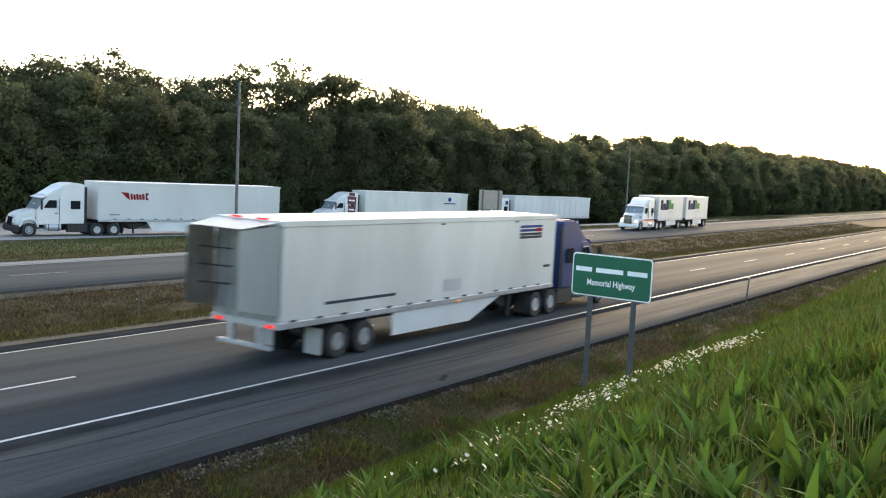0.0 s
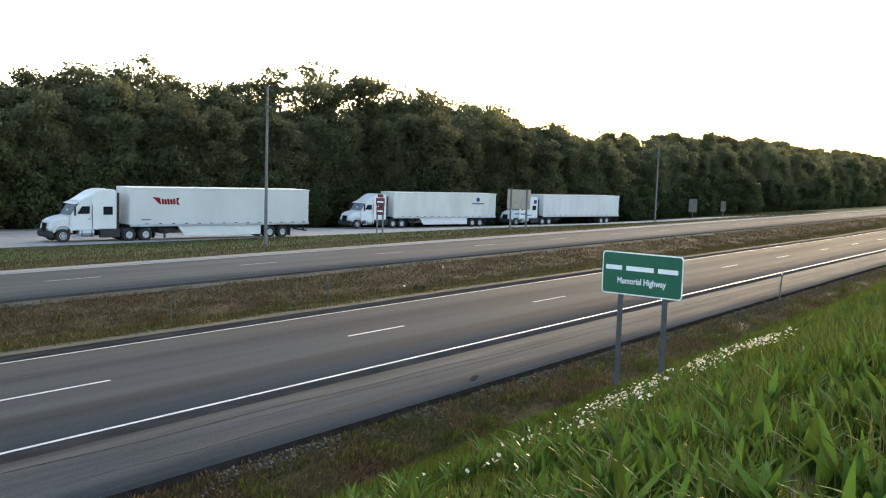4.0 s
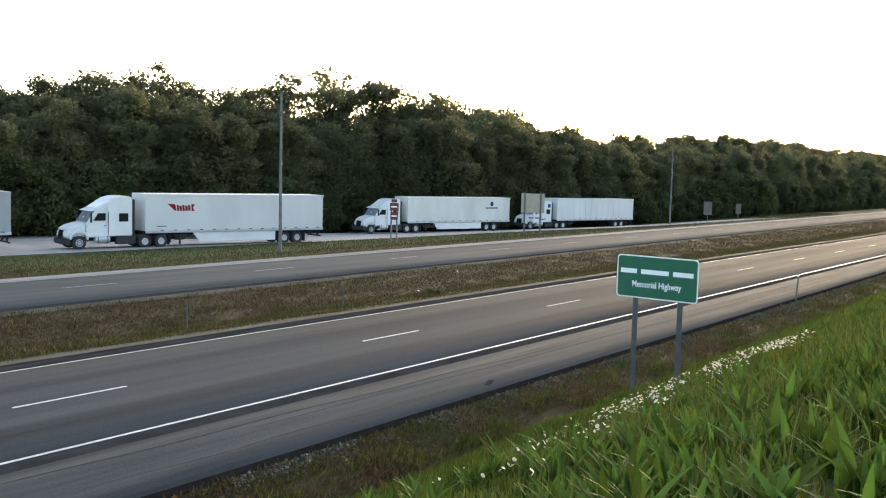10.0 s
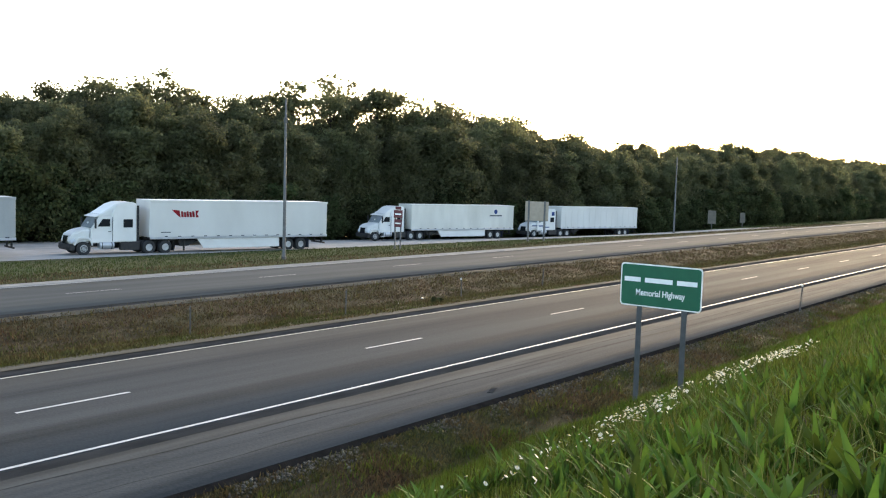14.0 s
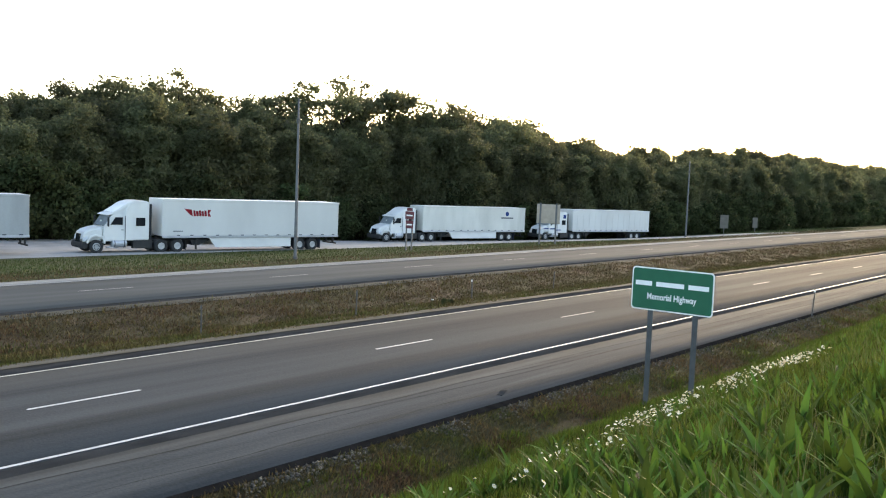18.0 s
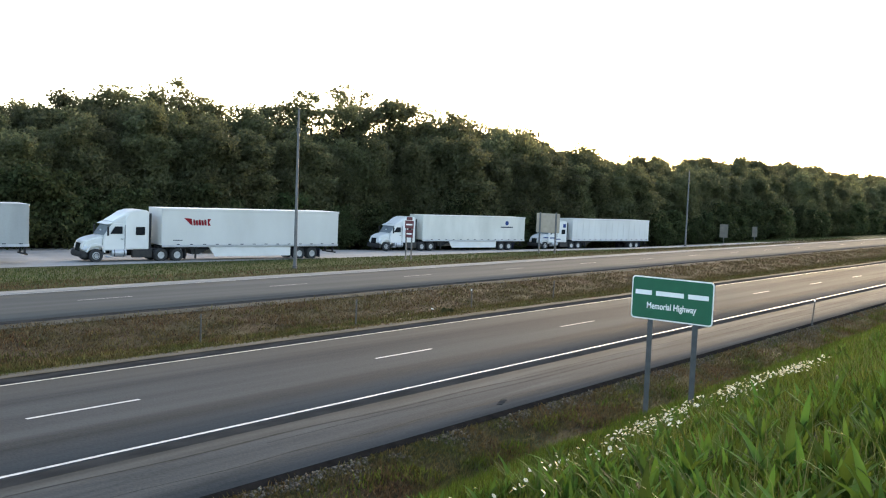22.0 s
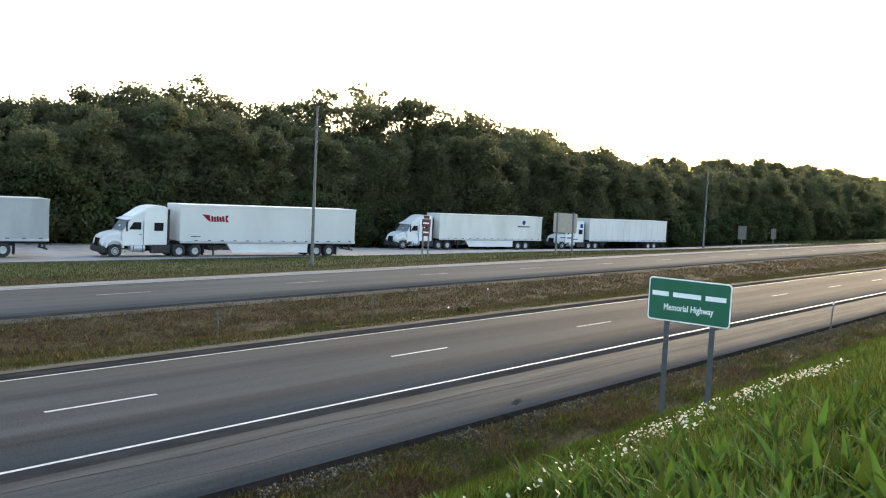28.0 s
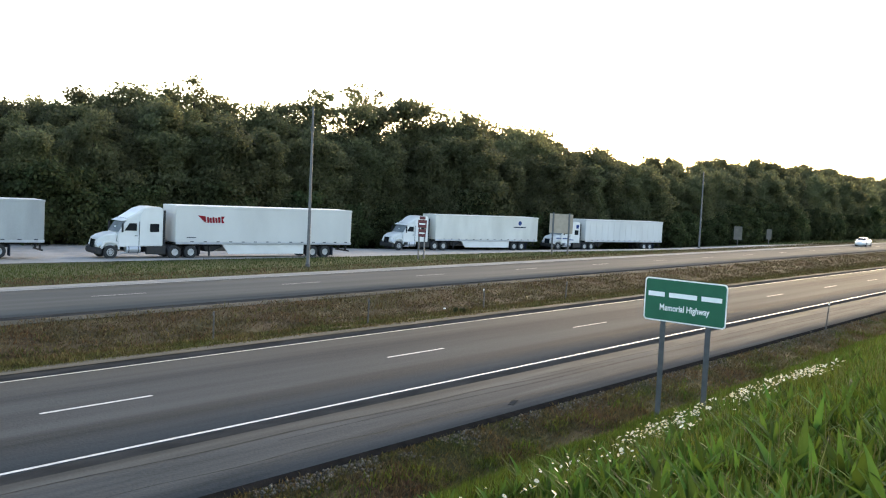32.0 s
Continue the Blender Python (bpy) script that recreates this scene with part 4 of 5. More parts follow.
red_car.scale = (.95, .95, .95)
white_car = sedan("sedan", "white saloon with bright headlamps", WHITE, lit_front=True)


# ---- signs, posts and poles ----
def on_land(x, y):
    return (x, y, land(x, y))


def highway_sign():
    t = thing("road_sign", "green highway name sign with white lettering on two posts", "sign", m=pose(24.6, 10.74, fall(24.6)))
    y0, y1, z0, z1 = -1.22, 1.22, 2.36, 3.58

    def plate(a, b, c, d, r, th, off):
        bm = bmesh.new()
        vs = []
        for cy, cz, a0 in ((b - r, d - r, 0), (a + r, d - r, 90), (a + r, c + r, 180), (b - r, c + r, 270)):
            for k in range(5):
                q = radians(a0 + k * 22.5)
                vs.append(bm.verts.new((off, cy + r * math.cos(q), cz + r * math.sin(q))))
        back = [bm.verts.new((v.co.x + th, v.co.y, v.co.z)) for v in vs]
        bm.faces.new(vs)
        bm.faces.new(back[::-1])
        for i in range(len(vs)):
            bm.faces.new((vs[i], vs[(i + 1) % len(vs)], back[(i + 1) % len(vs)], back[i]))
        bmesh.ops.recalc_face_normals(bm, faces=bm.faces[:])
        return bm

    part("border", plate(y0, y1, z0, z1, .1, .004, 0), SIGNWHITE, t, "white rounded border")
    part("panel", plate(y0 + .035, y1 - .035, z0 + .035, z1 - .035, .08, .004, -.008), GREEN, t, "green sheeting panel")
    for y in (.62, -.72):
        g = land(24.6, 10.74 + y) - fall(24.6)
        part("post", box(.03, .10, y - .045, y + .045, g - .3, 3.4, .008, 1), GALV, t, "grey steel post")
        part("post_flange", box(.02, .035, y - .08, y + .08, g - .3, 3.4, 0, 1), GALV, t)
    # first line: three words as plain bars
    for a, b in ((1.10, .60), (.47, -.36), (-.49, -1.08)):
        part("word_bar", box(-.016, -.010, b, a, 3.06, 3.19, .0), SIGNWHITE, t, "white bar of lettering")
    cu = bpy.data.curves.new("lettering", "FONT")
    cu.body, cu.size, cu.align_x, cu.extrude = "Memorial Highway", .25, "CENTER", .002
    cu.offset = .004
    ob = new("text_source", cu)
    dg = bpy.context.evaluated_depsgraph_get()
    me = bpy.data.meshes.new_from_object(ob.evaluated_get(dg))
    bpy.data.objects.remove(ob)
    me.materials.clear()
    me.materials.append(SIGNWHITE)
    me.transform(Matrix(((0, 0, -1, -.014), (-1, 0, 0, 0), (0, 1, 0, 2.68), (0, 0, 0, 1))) @ Matrix.Diagonal((.78, 1, 1, 1)))
    o = new("lettering", me)
    o.parent = t
    tagged(o, label="white words reading Memorial Highway")
    return t


highway_sign()


def light_pole(x, y, h, label):
    t = thing("utility_pole", label, "pole", "roadside poles", m=pose(*on_land(x, y)))
    part("shaft", tube((0, 0, -.3), (0, 0, h), .13, .075, 12), POLEWOOD, t, smooth_angle=40)
    part("cap", tube((0, 0, h), (0, 0, h + .12), .10, .05, 12), GALV, t)
    part("bracket", box(-.12, .12, -.1, .1, h - 1.6, h - 1.25, .02, 1), GALV, t)
    part("base_collar", tube((0, 0, -.1), (0, 0, .25), .2, .17, 12), GALV, t)
    return t


light_pole(45.97, 48.43, 11.2, "tall bare grey pole on the grass beside the far carriageway")
light_pole(126.0, 53.4, 10.7, "tall thin grey pole before the woods")


def delineator(x, y, z, h, tilt, group, lens=SIGNWHITE):
    t = thing("delineator_post", "thin grey steel marker post with a small reflector", "post", group, m=pose(x, y, z - .02, tilt, tilt * .6))
    part("post", box(-.02, .02, -.03, .03, -.2, h, .006, 1), GALV, t)
    part("reflector", box(-.04, -.03, -.035, .035, h - .14, h - .04, .004, 1), lens, t, "small reflector")
    return t


for x, y, tilt in ((22.29, 28.5, 0), (30.55, 28.2, 1), (40.5, 29.0, -1), (48.25, 28.59, 2)):
    delineator(x, y, land(x, y), 1.15, tilt, "marker posts in the median", SIGNWHITE if x == 40.5 else POLEWOOD)
for x, y, tilt in ((48.2, 13.55, 3), (109.0, 13.5, -2)):
    delineator(x, y, land(x, y), 1.45, tilt, "marker posts beside the shoulder")

red = thing("stop_sign", "stacked dark red warning signs on two wooden posts", "sign", m=pose(62.75, 51.9, land(62.75, 51.9), 0, 0, 14))
for y in (-.24, .3):
    part("post", box(-.05, .05, y - .06, y + .06, -.3, 3.4, .01, 1), POLEWOOD, red)
for z, w in ((2.75, .42), (1.95, .36)):
    part("panel", box(-.08, -.055, -w, w, z - .02, z + .66, .02, 1), SIGNRED, red, "dark red panel")
    part("panel_bar", box(-.09, -.08, -w * .7, w * .7, z + .25, z + .37), SIGNWHITE, red, "white bar across the panel")
part("crest", box(-.08, -.055, -.28, .28, 3.45, 3.72, .04, 2), SIGNRED, red)

bare = thing("sign_board", "back of a large bare sign on two posts", "sign", m=pose(85.7, 51.8, land(85.7, 51.8), 0, 0, 22))
part("board", box(-.03, .03, -1.25, 1.25, 2.2, 4.25, .02, 1), BOARD, bare, "bare tan board")
for y in (-.85, .85):
    part("post", box(-.14, -.04, y - .09, y + .09, -.3, 4.35, .01, 1), POLEWOOD, bare)
for x, y, w, h0, h1 in ((137.5, 52.3, .6, 1.1, 3.1), (145.5, 50.4, .38, 1.0, 2.6)):
    t = thing("sign_board", "small weathered sign seen from behind before the woods", "sign", "signs before the woods", m=pose(*on_land(x, y), 0, 0, 20))
    part("board", box(-.02, .02, -w, w, h0, h1, .015, 1), DULLBOARD, t)
    part("post", box(.02, .1, -.05, .05, -.3, h1 - .1, .01, 1), POLEWOOD, t)

# litter and a low bush on the median, a dark patch on the shoulder
for x, y, s in ((40.3, 31.5, .11), (37.8, 31.1, .08)):
    t = thing("litter", "crumpled white scrap lying on the median grass", "litter", "scraps on the grass", m=pose(x, y, land(x, y) + .06))
    bm = bmesh.new()
    bmesh.ops.create_icosphere(bm, subdivisions=2, radius=s)
    for v in bm.verts:
        v.co *= .7 + .5 * noise.noise(v.co * 9)
        v.co.z *= .5
    part("scrap", bm, SIGNWHITE, t)
t = thing("tyre_scrap", "small black strip of tyre on the hard shoulder", "litter", m=pose(21.6, 14.3, land(21.6, 14.3) + .025, 0, 0, 20))
bm = bmesh.new()
bmesh.ops.create_grid(bm, x_segments=8, y_segments=2, size=.5)
for v in bm.verts:
    v.co.x *= .55
    v.co.y *= .16
    v.co.z = .015 * math.sin(v.co.x * 9) + .018
bmesh.ops.solidify(bm, geom=bm.faces[:], thickness=.015)
part("strip", bm, RUMBLE, t)


# ---- grass ----
rng = np.random.default_rng(7)


def blades(name, n, xr, yr, hgt, wid, mat, label, keep=None, lean=.35, tall=False, parent=None, category="grass", bias=1.0):
    """Many grass blades standing on the land, joined."""
    x = xr[0] + (xr[1] - xr[0]) * rng.random(n) ** bias
    y = yr[0] + (yr[1] - yr[0]) * rng.random(n)
    if keep is not None:
        k = keep(x, y)
        x, y = x[k], y[k]
    n = len(x)
    z = np.array([rough_land(a, b) for a, b in zip(x, y)]) - .02
    h = hgt[0] + (hgt[1] - hgt[0]) * rng.random(n) ** 1.4
    w = wid * (.6 + .8 * rng.random(n))
    a = rng.random(n) * 2 * np.pi
    dx, dy = np.cos(a) * w / 2, np.sin(a) * w / 2
    b = rng.random(n) * 2 * np.pi
    ln = lean * h * rng.random(n)
    lx, ly = np.cos(b) * ln, np.sin(b) * ln
    base1 = np.stack([x - dx, y - dy, z], 1)
    base2 = np.stack([x + dx, y + dy, z], 1)
    if tall:
        m1 = np.stack([x - dx * .8 + lx * .3, y - dy * .8 + ly * .3, z + h * .6], 1)
        m2 = np.stack([x + dx * .8 + lx * .3, y + dy * .8 + ly * .3, z + h * .6], 1)
        tip = np.stack([x + lx, y + ly, z + h], 1)
        v = np.stack([base1, base2, m2, m1, tip], 1).reshape(-1, 3)
        i = np.arange(n)[:, None] * 5
        f = np.concatenate([i + [0, 1, 2], i + [0, 2, 3], i + [3, 2, 4]])
    else:
        tip = np.stack([x + lx, y + ly, z + h], 1)
        v = np.stack([base1, base2, tip], 1).reshape(-1, 3)
        f = np.arange(n)[:, None] * 3 + np.array([[0, 1, 2]])
    return raw(name, v, f, mat, parent, label, "stuff", category)


def patchy(scale, cut, seed):
    return lambda x, y: np.array([noise.noise((a * scale, b * scale * 1.6, seed)) > cut for a, b in zip(x, y)])


near_flowers = lambda x, y: rng.random(len(x)) < np.clip((9.3 - y) / 1.6, .22, 1)
meadow = blades("meadow_grass", 44000, (1.5, 17), (.6, 10.2), (.05, .24), .014, BLADE, "bright green meadow grass on the embankment", keep=near_flowers, tall=True, bias=1.3, lean=.6)
blades("tall_meadow_grass", 52000, (12, 75), (.6, 10.2), (.12, .42), .018, BLADE, "tall green meadow grass further along the embankment", keep=near_flowers, tall=True, bias=1.6, lean=.5)
blades("leafy_weeds", 60000, (2.0, 45), (.6, 9.8), (.06, .24), .05, WEED, "low broad-bladed weeds among the meadow grass", keep=patchy(.55, -.08, 12.0), tall=True, bias=1.6, lean=.8)
blades("dry_meadow_grass", 15000, (13, 90), (.8, 10.0), (.2, .55), .010, DRYBLADE, "pale dry grass stalks on the embankment", keep=patchy(.25, .05, 4.0), tall=True, bias=1.0, lean=.6)
blades("verge_grass", 150000, (8, 110), (10.0, 13.56), (.04, .16), .035, VERGEBLADE, "short brownish verge grass", bias=1.7, lean=1.2)
blades("verge_tufts", 22000, (8, 70), (10.2, 13.1), (.08, .26), .03, BLADE, "greener tufts of grass in the verge", keep=patchy(.6, .06, 21.0), bias=1.6, lean=1.0)
blades("ditch_grass", 30000, (8, 60), (10.0, 11.6), (.14, .36), .016, WEED, "fine dark green grass in the ditch", tall=True, bias=1.5, lean=.5)
blades("red_verge_weeds", 9000, (8, 60), (11.0, 13.4), (.06, .2), .04, REDWEED, "reddish brown weeds in the verge", keep=patchy(.5, .1, 23.0), bias=1.5, lean=1.0)
blades("seeding_grass", 7000, (4, 34), (1.0, 8.5), (.3, .68), .006, DRYBLADE, "thin seeding grass stalks above the meadow", keep=patchy(.5, .05, 31.0), tall=True, bias=1.4, lean=.5)
blades("median_tufts", 26000, (14, 170), (26.2, 35.9), (.10, .30), .06, TUFT, "darker tufts of weeds in the median", keep=patchy(.5, .1, 17.0), bias=1.4, lean=1.0)
blades("median_grass", 120000, (10, 190), (30.2, 35.9), (.04, .15), .06, MEDBLADE, "rough brown grass in the median", bias=1.5, lean=1.2)
blades("green_median_grass", 90000, (10, 190), (26.2, 31.8), (.04, .15), .055, MEDGREEN, "duller green grass in the median", bias=1.5, lean=1.2)
blades("red_median_weeds", 16000, (12, 150), (28.0, 35.8), (.08, .24), .05, REDWEED, "reddish brown weeds in the median", keep=patchy(.6, .08, 27.0), bias=1.4, lean=1.0)
blades("median_edge_grass", 16000, (10, 160), (25.7, 26.6), (.04, .12), .05, VERGEBLADE, "greener strip of grass beside the median shoulder", bias=1.5, lean=1.0)
blades("far_verge_edge", 22000, (20, 190), (45.75, 49.2), (.06, .2), .06, MEDBLADE, "dry brown grass along the far shoulder", bias=1.3, lean=.9)
blades("far_verge_grass", 52000, (20, 200), (47.0, 58.0), (.06, .2), .06, FARBLADE, "green grass strip before the ramp", keep=lambda x, y: np.array([b < ramp_near(a) - .1 if a < 125 else b > ramp_far(a) + .1 for a, b in zip(x, y)]), bias=1.3)

# gravel along the edge of the shoulder
n = 11000
gx, gy = 8 + 75 * rng.random(n) ** 1.5, 13.60 - np.abs(rng.normal(0, .24, n))
gv, gf = [], []
octa = np.array([(1, 0, 0), (-1, 0, 0), (0, 1, 0), (0, -1, 0), (0, 0, 1), (0, 0, -1)], float)
of = [(0, 2, 4), (2, 1, 4), (1, 3, 4), (3, 0, 4), (2, 0, 5), (1, 2, 5), (3, 1, 5), (0, 3, 5)]
gx, gy = np.concatenate([gx, rng.normal(45.5, 2.4, 420)]), np.concatenate([gy, 12.9 + rng.normal(0, .38, 420)])
for a, b in zip(gx, gy):
    if not 41 < a < 51 and noise.noise((a * .8, b * 1.2, 6.0)) < -.02:
        continue
    s = .010 + .046 * rng.random() ** 2.4
    o = octa * s * (.6 + .8 * rng.random((6, 1))) * (1, 1, .7)
    k = len(gv)
    gv += [tuple(q + (a, b, rough_land(a, b) + s * .3)) for q in o]
    gf += [tuple(i + k for i in t3) for t3 in of]
raw("gravel", gv, gf, GRAVEL, None, "grey gravel along the shoulder edge", "stuff", "gravel")


# broad-leaved plants close by
def sword_mesh(seed):
    r = random.Random(seed)
    bm = bmesh.new()
    h, w, bend = r.uniform(.36, .60), r.uniform(.032, .054), r.uniform(.15, .8)
    prev = None
    for k in range(7):
        u = k / 6
        ww = w * (math.sin(math.pi * min(1, .25 + u * .75)) ** .8) * (1 - u * .25) if k < 6 else .004
        x, z = bend * u ** 2 * h, h * (u - .18 * bend * u * u)
        cur = [bm.verts.new((x, -ww, z + .3 * ww)), bm.verts.new((x + .25 * ww, 0, z)), bm.verts.new((x, ww, z + .3 * ww))]
        if prev:
            bm.faces.new((prev[0], prev[1], cur[1], cur[0]))
            bm.faces.new((prev[1], prev[2], cur[2], cur[1]))
        prev = cur
    me = bpy.data.meshes.new("leaf")
    bm.to_mesh(me)
    bm.free()
    me.materials.append(SWORD)
    for p in me.polygons:
        p.use_smooth = True
    return me


SWORDS = [sword_mesh(i) for i in range(8)]
rr = random.Random(5)
plants = []
while len(plants) < 295:
    x = 2.6 + 13.5 * rr.random() ** 1.5
    y = rr.uniform(.8, 9.0)
    az = math.degrees(math.atan2(y, x))
    if not 8 < az < 62 or math.hypot(x, y) < 3.4:
        continue
    if noise.noise((x * .4, y * .4, 8.0)) < -.18:
        continue
    plants.append((x, y))
for x, y in plants:
    t = thing("broad_leaved_plant", "clump of upright bright green sword-shaped leaves", "plant", "leafy clumps on the embankment", m=pose(x, y, rough_land(x, y) - .03, 0, 0, rr.uniform(0, 360)))
    s = rr.uniform(.6, 1.15)
    for k in range(rr.randint(8, 12)):
        o = new("leaf", SWORDS[rr.randrange(8)])
        o.parent = t
        o.matrix_basis = pose(rr.uniform(-.06, .06), rr.uniform(-.06, .06), 0, 0, rr.uniform(0, 30), k * 360 / 7 + rr.uniform(-25, 25)) @ Matrix.Scale(s * rr.uniform(.7, 1.1), 4)



def leaf_clumps(name, count, xr, yr, hgt, wid, mat, label, seed, cut):
    """Many clumps of curved pointed leaves, joined."""
    g = np.random.default_rng(seed)
    v, f = [], []
    made = 0
    while made < count:
        x, y = xr[0] + (xr[1] - xr[0]) * g.random() ** 1.5, g.uniform(*yr)
        if noise.noise((x * .55, y * .7, seed + .5)) < cut or math.hypot(x, y) < 3.6:
            continue
        made += 1
        z, size = rough_land(x, y) - .03, g.uniform(.65, 1.1)
        for k in range(g.integers(6, 10)):
            a, h = g.random() * 2 * math.pi, g.uniform(*hgt) * size
            w, bend = g.uniform(*wid) * size, g.uniform(.1, .75)
            ca, sa = math.cos(a), math.sin(a)
            ox, oy = x + g.normal(0, .05), y + g.normal(0, .05)
            base = len(v)
            for i, (u, ww) in enumerate(((0, .55), (.3, 1.0), (.6, .85), (.85, .45), (1, .03))):
                r, q = bend * u * u * h, w * ww
                zz = z + h * (u - .2 * bend * u * u)
                v += [(ox + r * ca + q * sa, oy + r * sa - q * ca, zz + .3 * q), (ox + r * ca, oy + r * sa, zz), (ox + r * ca - q * sa, oy + r * sa + q * ca, zz + .3 * q)]
                if i:
                    b = base + 3 * i
                    f += [(b - 3, b - 2, b + 1, b), (b - 2, b - 1, b + 2, b + 1)]
    return raw(name, v, f, mat, None, label, "stuff", "plants")


leaf_clumps("leafy_undergrowth", 900, (3.0, 34), (.8, 8.4), (.26, .5), (.02, .04), CLUMPLEAF, "dense green clumps of pointed leaves on the embankment", 3, -.02)
leaf_clumps("dark_undergrowth", 420, (5.0, 24), (4.5, 9.0), (.18, .36), (.018, .032), WEED, "lower dark green pointed leaves above the ditch", 9, -.1)

# daisies along the foot of the embankment
n = 900
dx = np.where(rng.random(n) < .72, 15.5 + 11.5 * rng.random(n), 9.5 + 7 * rng.random(n))
dy = np.where(dx > 15.5, np.interp(dx, (15, 18, 21, 25, 28), (7.5, 7.7, 7.6, 7.5, 8.0)) + rng.normal(0, .42, n), rng.uniform(5.6, 8.5, n))
pv, pf, cv, cf, sv, sf = [], [], [], [], [], []
for x, y in zip(dx, dy):
    if noise.noise((x * .9, y * .9, 2.0)) < (-.2 if x > 15.5 else .12):
        continue
    z = rough_land(x, y) + .20 + .25 * rng.random()
    r = .018 + .022 * rng.random()
    tilt = rng.normal(0, .5, 2)
    k = len(pv)
    pv.append((x, y, z))
    for i in range(16):
        q = i * math.pi / 8
        rad = r if i % 2 else r * .72
        pv.append((x + rad * math.cos(q), y + rad * math.sin(q), z + tilt[0] * rad * math.cos(q) + tilt[1] * rad * math.sin(q) - .006))
    pf += [(k, k + 1 + i, k + 1 + (i + 1) % 16) for i in range(16)]
    k = len(cv)
    cv.append((x, y, z + .014))
    cv += [(x + r * .35 * math.cos(i * math.pi / 4), y + r * .35 * math.sin(i * math.pi / 4), z + .004) for i in range(8)]
    cf += [(k, k + 1 + i, k + 1 + (i + 1) % 8) for i in range(8)]
    k = len(sv)
    zb = rough_land(x, y)
    sv += [(x - .003, y, zb), (x + .003, y, zb), (x, y, z - .004)]
    sf.append((k, k + 1, k + 2))
daisies = raw("daisies", pv, pf, PETAL, None, "band of small white daisies along the ditch", "stuff", "flowers")
raw("flower_centres", cv, cf, YOLK, daisies)
raw("flower_stems", sv, sf, BLADE, daisies)


# ---- woods ----
def tree_meshes(seed, h, spread, sparse=0.0, leaf=LEAF, skirt=4200):
    r = random.Random(seed)
    g = np.random.default_rng(seed)
    bm = None
    tips = []
    lean = (r.uniform(-.4, .4), r.uniform(-.4, .4))
    pts = [Vector((lean[0] * k / 5 + r.uniform(-.12, .12), lean[1] * k / 5 + r.uniform(-.12, .12), h * .80 * k / 5)) for k in range(6)]
    pts[0].z = -.3
    for k in range(5):
        bm = tube(pts[k], pts[k + 1], .22 * (1 - k / 6) * h / 14, .22 * (1 - (k + 1) / 6) * h / 14, 8, bm)
    for k in range(24):
        u = r.uniform(.12, .97)
        p0 = pts[0].lerp(pts[5], u)
        a = r.uniform(0, 2 * math.pi)
        l = spread * r.uniform(.45, 1.0) * (1.15 - u * .6)
        p1 = p0 + Vector((math.cos(a) * l, math.sin(a) * l, l * r.uniform(.15, .75)))
        bm = tube(p0, p1, .06 * h / 14, .02, 5, bm)
        tips += [p1 + Vector((r.uniform(-.5, .5), r.uniform(-.5, .5), r.uniform(-.2, .6))), p0.lerp(p1, .75), p0.lerp(p1, .45)]
    tips += [pts[5], pts[5] + Vector((r.uniform(-.6, .6), .5, h * .05)), pts[5] + Vector((-.5, r.uniform(-.8, .8), h * .09)), pts[5] + Vector((.9, -.7, -.4)), pts[4]]
    trunk = bpy.data.meshes.new("trunk")
    bm.to_mesh(trunk)
    bm.free()
    trunk.materials.append(BARK)
    quads = []
    for c in tips:
        rad = r.uniform(.7, 1.3) * spread / 4 * (.85 if sparse else 1)
        if sparse and r.random() < .45:
            continue
        m = int((260 if sparse < .5 else 140) * (rad / .8) ** 1.4)
        d = g.normal(0, 1, (m, 3))
        d /= np.linalg.norm(d, axis=1)[:, None]
        d *= (rad * (.25 + 1.25 * g.random(m)))[:, None]
        d[:, 2] = d[:, 2] * .6 + .15 * rad
        quads.append(d + np.array(c))
    # lower skirts of foliage
    if sparse < .5:
        m = skirt
        a, u = g.random(m) * 2 * np.pi, g.random(m)
        rad = spread * (.45 + .5 * np.sin(np.pi * np.clip(u * 1.15, 0, 1))) * (.75 + .3 * g.random(m))
        quads.append(np.stack([np.cos(a) * rad, np.sin(a) * rad, h * (.03 + .72 * u)], 1) + g.normal(0, .25, (m, 3)))
    c = np.concatenate(quads)
    m = len(c)
    n1 = g.normal(0, 1, (m, 3))
    n1 /= np.linalg.norm(n1, axis=1)[:, None]
    n2 = np.cross(n1, g.normal(0, 1, (m, 3)))
    n2 /= np.linalg.norm(n2, axis=1)[:, None]
    s = (.09 + .15 * g.random(m) ** 1.5)[:, None]
    v = np.stack([c - n1 * s, c + n2 * s * .62, c + n1 * s, c - n2 * s * .62], 1).reshape(-1, 3)
    f = np.arange(m)[:, None] * 4 + np.array([[0, 1, 2, 3]])
    me = raw("crown", v, f, leaf)
    crown = me.data
    bpy.data.objects.remove(me)
    return trunk, crown


VARIANTS = [tree_meshes(11 + i, 14, (3.6, 4.4, 4.0, 4.8)[i % 4]) for i in range(7)]
AIRY = [tree_meshes(41 + i, 16, 4.2, .8) for i in range(3)]
SHRUBS = [tree_meshes(61 + i, 5.5, 2.6, leaf=SHADED_SHRUBLEAF, skirt=2600) for i in range(3)]


def tree_line(x):
    return float(np.interp(x, (-40, 45, 82, 104, 136, 165, 200, 260, 460), (86, 83, 79, 71, 64.5, 60, 57, 56.5, 60)))


def plant_tree(meshes, x, y, s, name, label, group):
    t = thing(name, label, "tree" if name == "tree" else "shrub", group, m=pose(x, y, land(x, y), 0, 0, rr.uniform(0, 360)) @ Matrix.Diagonal((s * rr.uniform(.9, 1.1), s * rr.uniform(.9, 1.1), s, 1)))
    for nm, me in zip(("trunk", "crown"), meshes):
        o = new(nm, me)
        o.parent = t
    return t


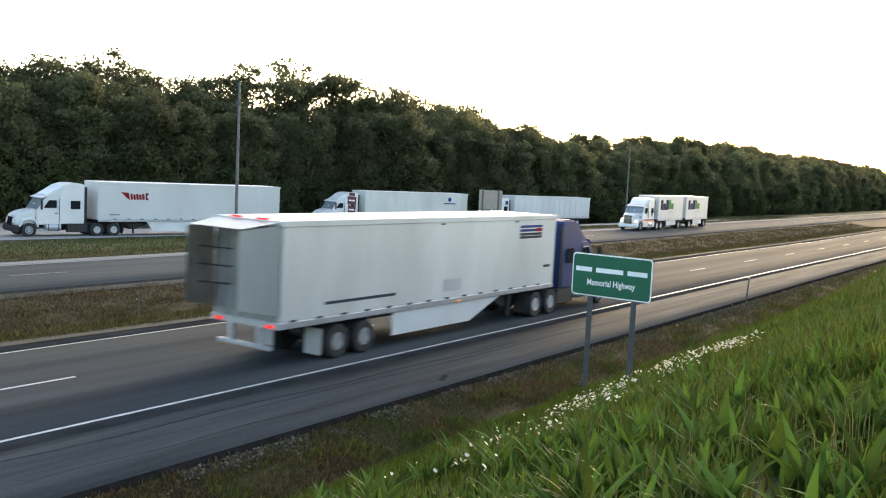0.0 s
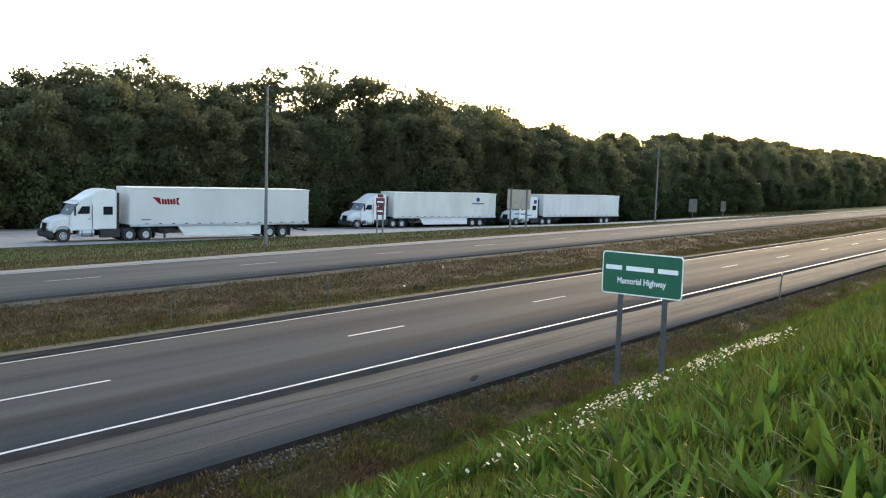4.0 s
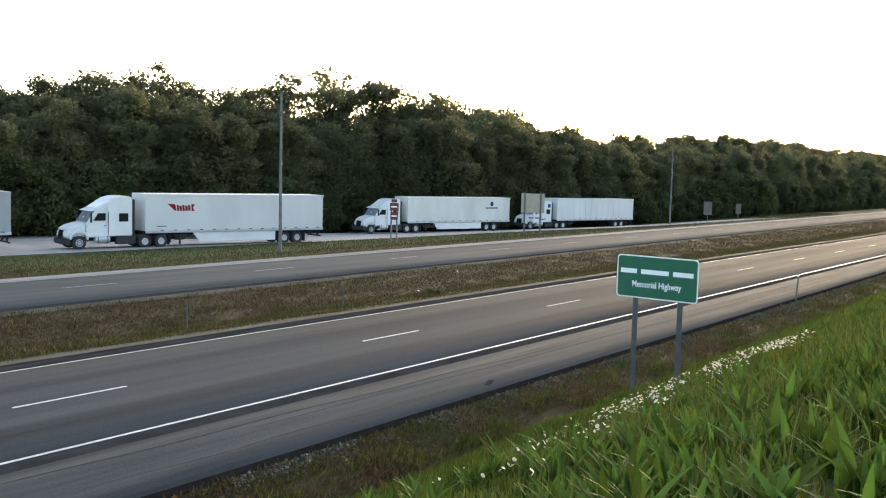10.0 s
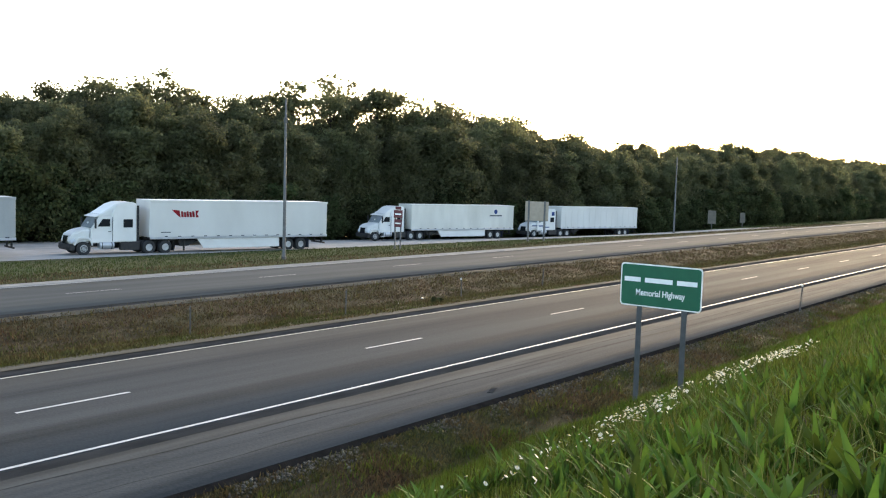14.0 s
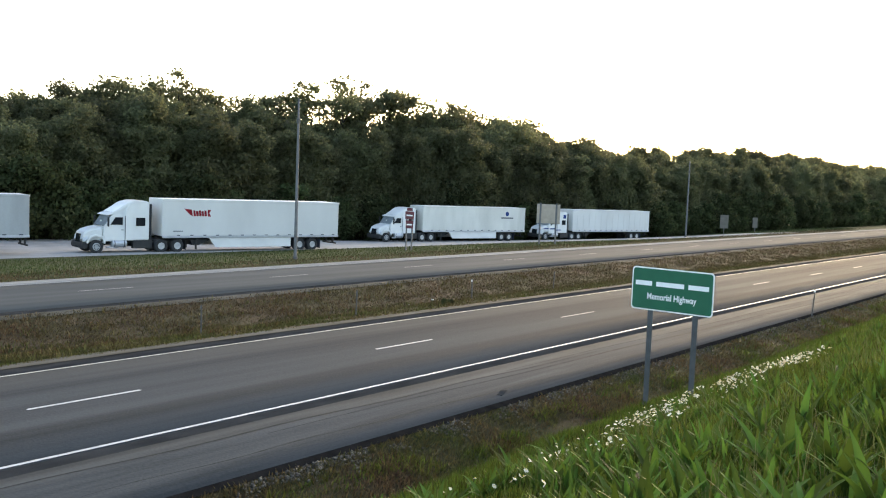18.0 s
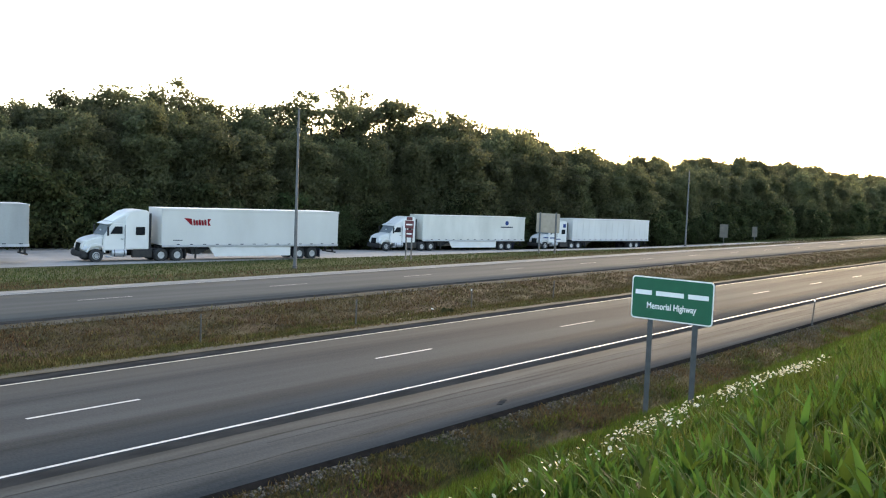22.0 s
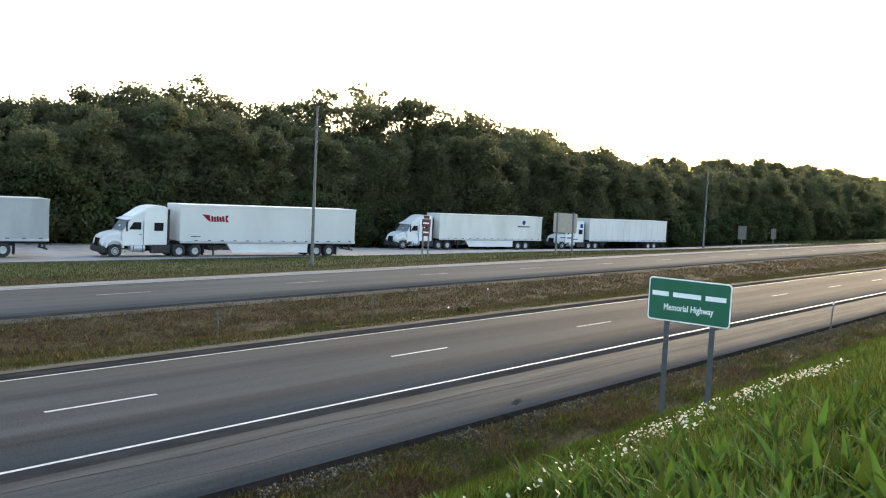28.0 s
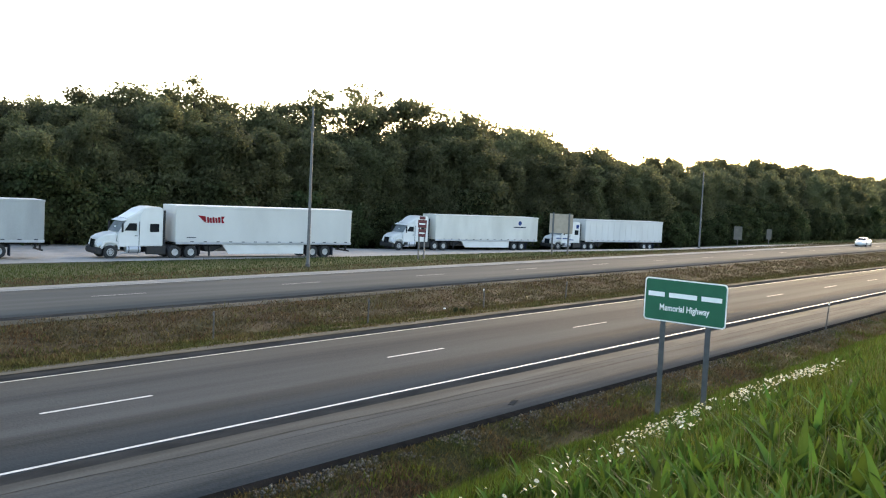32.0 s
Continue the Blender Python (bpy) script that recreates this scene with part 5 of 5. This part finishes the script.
def wood_height(x):
    return float(np.interp(x, (20, 40, 55, 75, 95, 122, 165, 230, 300, 460), (14.4, 14.8, 16.4, 17.3, 17.8, 17.4, 16.4, 16.0, 16.2, 16.6)))


x = 8.0
while x < 440:
    y = tree_line(x)
    for row, off in enumerate((1.5, 6.0, 11.5)):
        s = wood_height(x) / 14 * (.80, .95, 1.03)[row] * rr.uniform(.90, 1.08) * (.86 if row and 80 < x < 99 else 1.03 if 100 < x < 122 else .95 if 126 < x < 168 else 1)
        plant_tree(VARIANTS[rr.randrange(7)], x + rr.uniform(-1.2, 1.2) + row * 1.7, y + off + rr.uniform(-1, 1), s, "tree", "leafy broadleaved tree in the dark roadside wood", "trees of the roadside wood")
    x += 3.4 + x * .006
for x, off, s in ((66.3, 9, 1.2), (68.6, 11, 1.12), (76, 8, 1.04), (80, 10, 1.2), (83, 7, 1.22), (86, 11, 1.26), (88, 7, 1.23), (90.5, 10, 1.3), (93, 12, 1.32), (95, 8, 1.37), (97.5, 10, 1.37), (100, 12, 1.28), (102.5, 9, 1.26), (106, 9, 1.28), (111, 12, 1.25), (116, 9, 1.20), (121, 11, 1.1), (128, 9, 1.05), (137, 9, 1.0)):
    plant_tree(AIRY[rr.randrange(3)], x, tree_line(x) + off, s * (1.06 if x < 100 else 1.0), "tree", "tall thin-crowned tree with sky showing through", "airy trees of the wood")
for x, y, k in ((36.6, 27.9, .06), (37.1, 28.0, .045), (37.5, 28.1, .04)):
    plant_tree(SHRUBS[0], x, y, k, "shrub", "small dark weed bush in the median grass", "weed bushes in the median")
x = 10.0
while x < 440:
    # Both rows wear shade-coloured leaves; the second also closes bright gaps behind the trunks.
    plant_tree(SHRUBS[rr.randrange(3)], x, tree_line(x) - 1.6 + rr.uniform(-.7, .7), rr.uniform(.7, 1.3), "shrub", "dense shrub at the edge of the wood, leaves coloured as in shade", "shrubs at the wood's edge")
    plant_tree(SHRUBS[rr.randrange(3)], x + 1.2, tree_line(x) + 5.0 + rr.uniform(-.7, .7), rr.uniform(1.0, 1.5), "shrub", "dense shrub under the trees, leaves coloured as in shade", "shrubs under the trees")
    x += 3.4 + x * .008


# ---- what moves ----
def lane_rows(y, x_at, heading, lift_z=.02):
    rows = []
    for k in range(0, 65):
        t = k * .5
        x = x_at(t)
        e = 3.0
        g = (land(x + e, y) - land(x - e, y)) / (2 * e)
        ry = -math.degrees(math.atan(g)) * (1 if heading == 0 else -1)
        rows.append((t, pose(x, y, land(x, y) + lift_z, 0, ry, heading)))
    return rows


def spin(vehicle, t0, t1):
    """The wheels roll while their vehicle is in view: less than a quarter turn for each step."""
    for hub in [o for o in vehicle.children if o.name.startswith("wheel") and o.type == "EMPTY"]:
        rest = hub.matrix_basis.copy()
        way = -1 if hub.location.y > 0 else 1
        rows = [(0.0, rest)] if t0 > 0 else []
        k = 0
        t = t0
        while t < t1:
            rows.append((t, rest @ pose(0, 0, 0, 0, way * 72.0 * k, 0)))
            t += 1 / FPS
            k += 1
        rows.append((32.0, rows[-1][1]))
        walk(hub, rows)


def motions():
    for vehicle, t0, t1 in ((blue_box, 0, 2.9), (blue_truck, 0, 2.5), (pup_rear, 0, 3.6), (pup_front, 0, 3.4), (pup_truck, 0, 3.2), (horses, 4.4, 7.9), (hauler, 4.4, 7.6), (red_car, 10.2, 13.6), (white_car, 30.8, 31.9)):
        spin(vehicle, t0, t1)
    # northbound lorry: rear end of its box at 18.4 m at the start
    walk(blue_box, lane_rows(19.0, lambda t: 18.43 + 28.4 * t, 0))
    walk(blue_truck, lane_rows(19.0, lambda t: 18.43 + 16.15 + .95 + 28.4 * t, 0))
    # oncoming double: rear end of the second box at 126.9 m at the start
    back = lambda t: 126.9 - 32.2 * t
    walk(pup_rear, lane_rows(43.14, back, 180))
    walk(pup_front, lane_rows(43.14, lambda t: back(t) - 8.6 - 1.15, 180))
    walk(pup_truck, lane_rows(43.14, lambda t: back(t) - 8.6 * 2 - 1.15 - .95, 180))
    # pickup with the horse trailer
    walk(horses, lane_rows(18.92, lambda t: 27.55 + 30.5 * (t - 5.6), 0))
    walk(hauler, lane_rows(18.92, lambda t: 27.55 + 8.05 + 30.5 * (t - 5.6), 0))
    walk(red_car, lane_rows(19.42, lambda t: 13.2 + 34.6 * (t - 10.8), 0))
    walk(white_car, lane_rows(42.6, lambda t: 172.0 - 29.0 * (t - 32.0), 180))


motions()
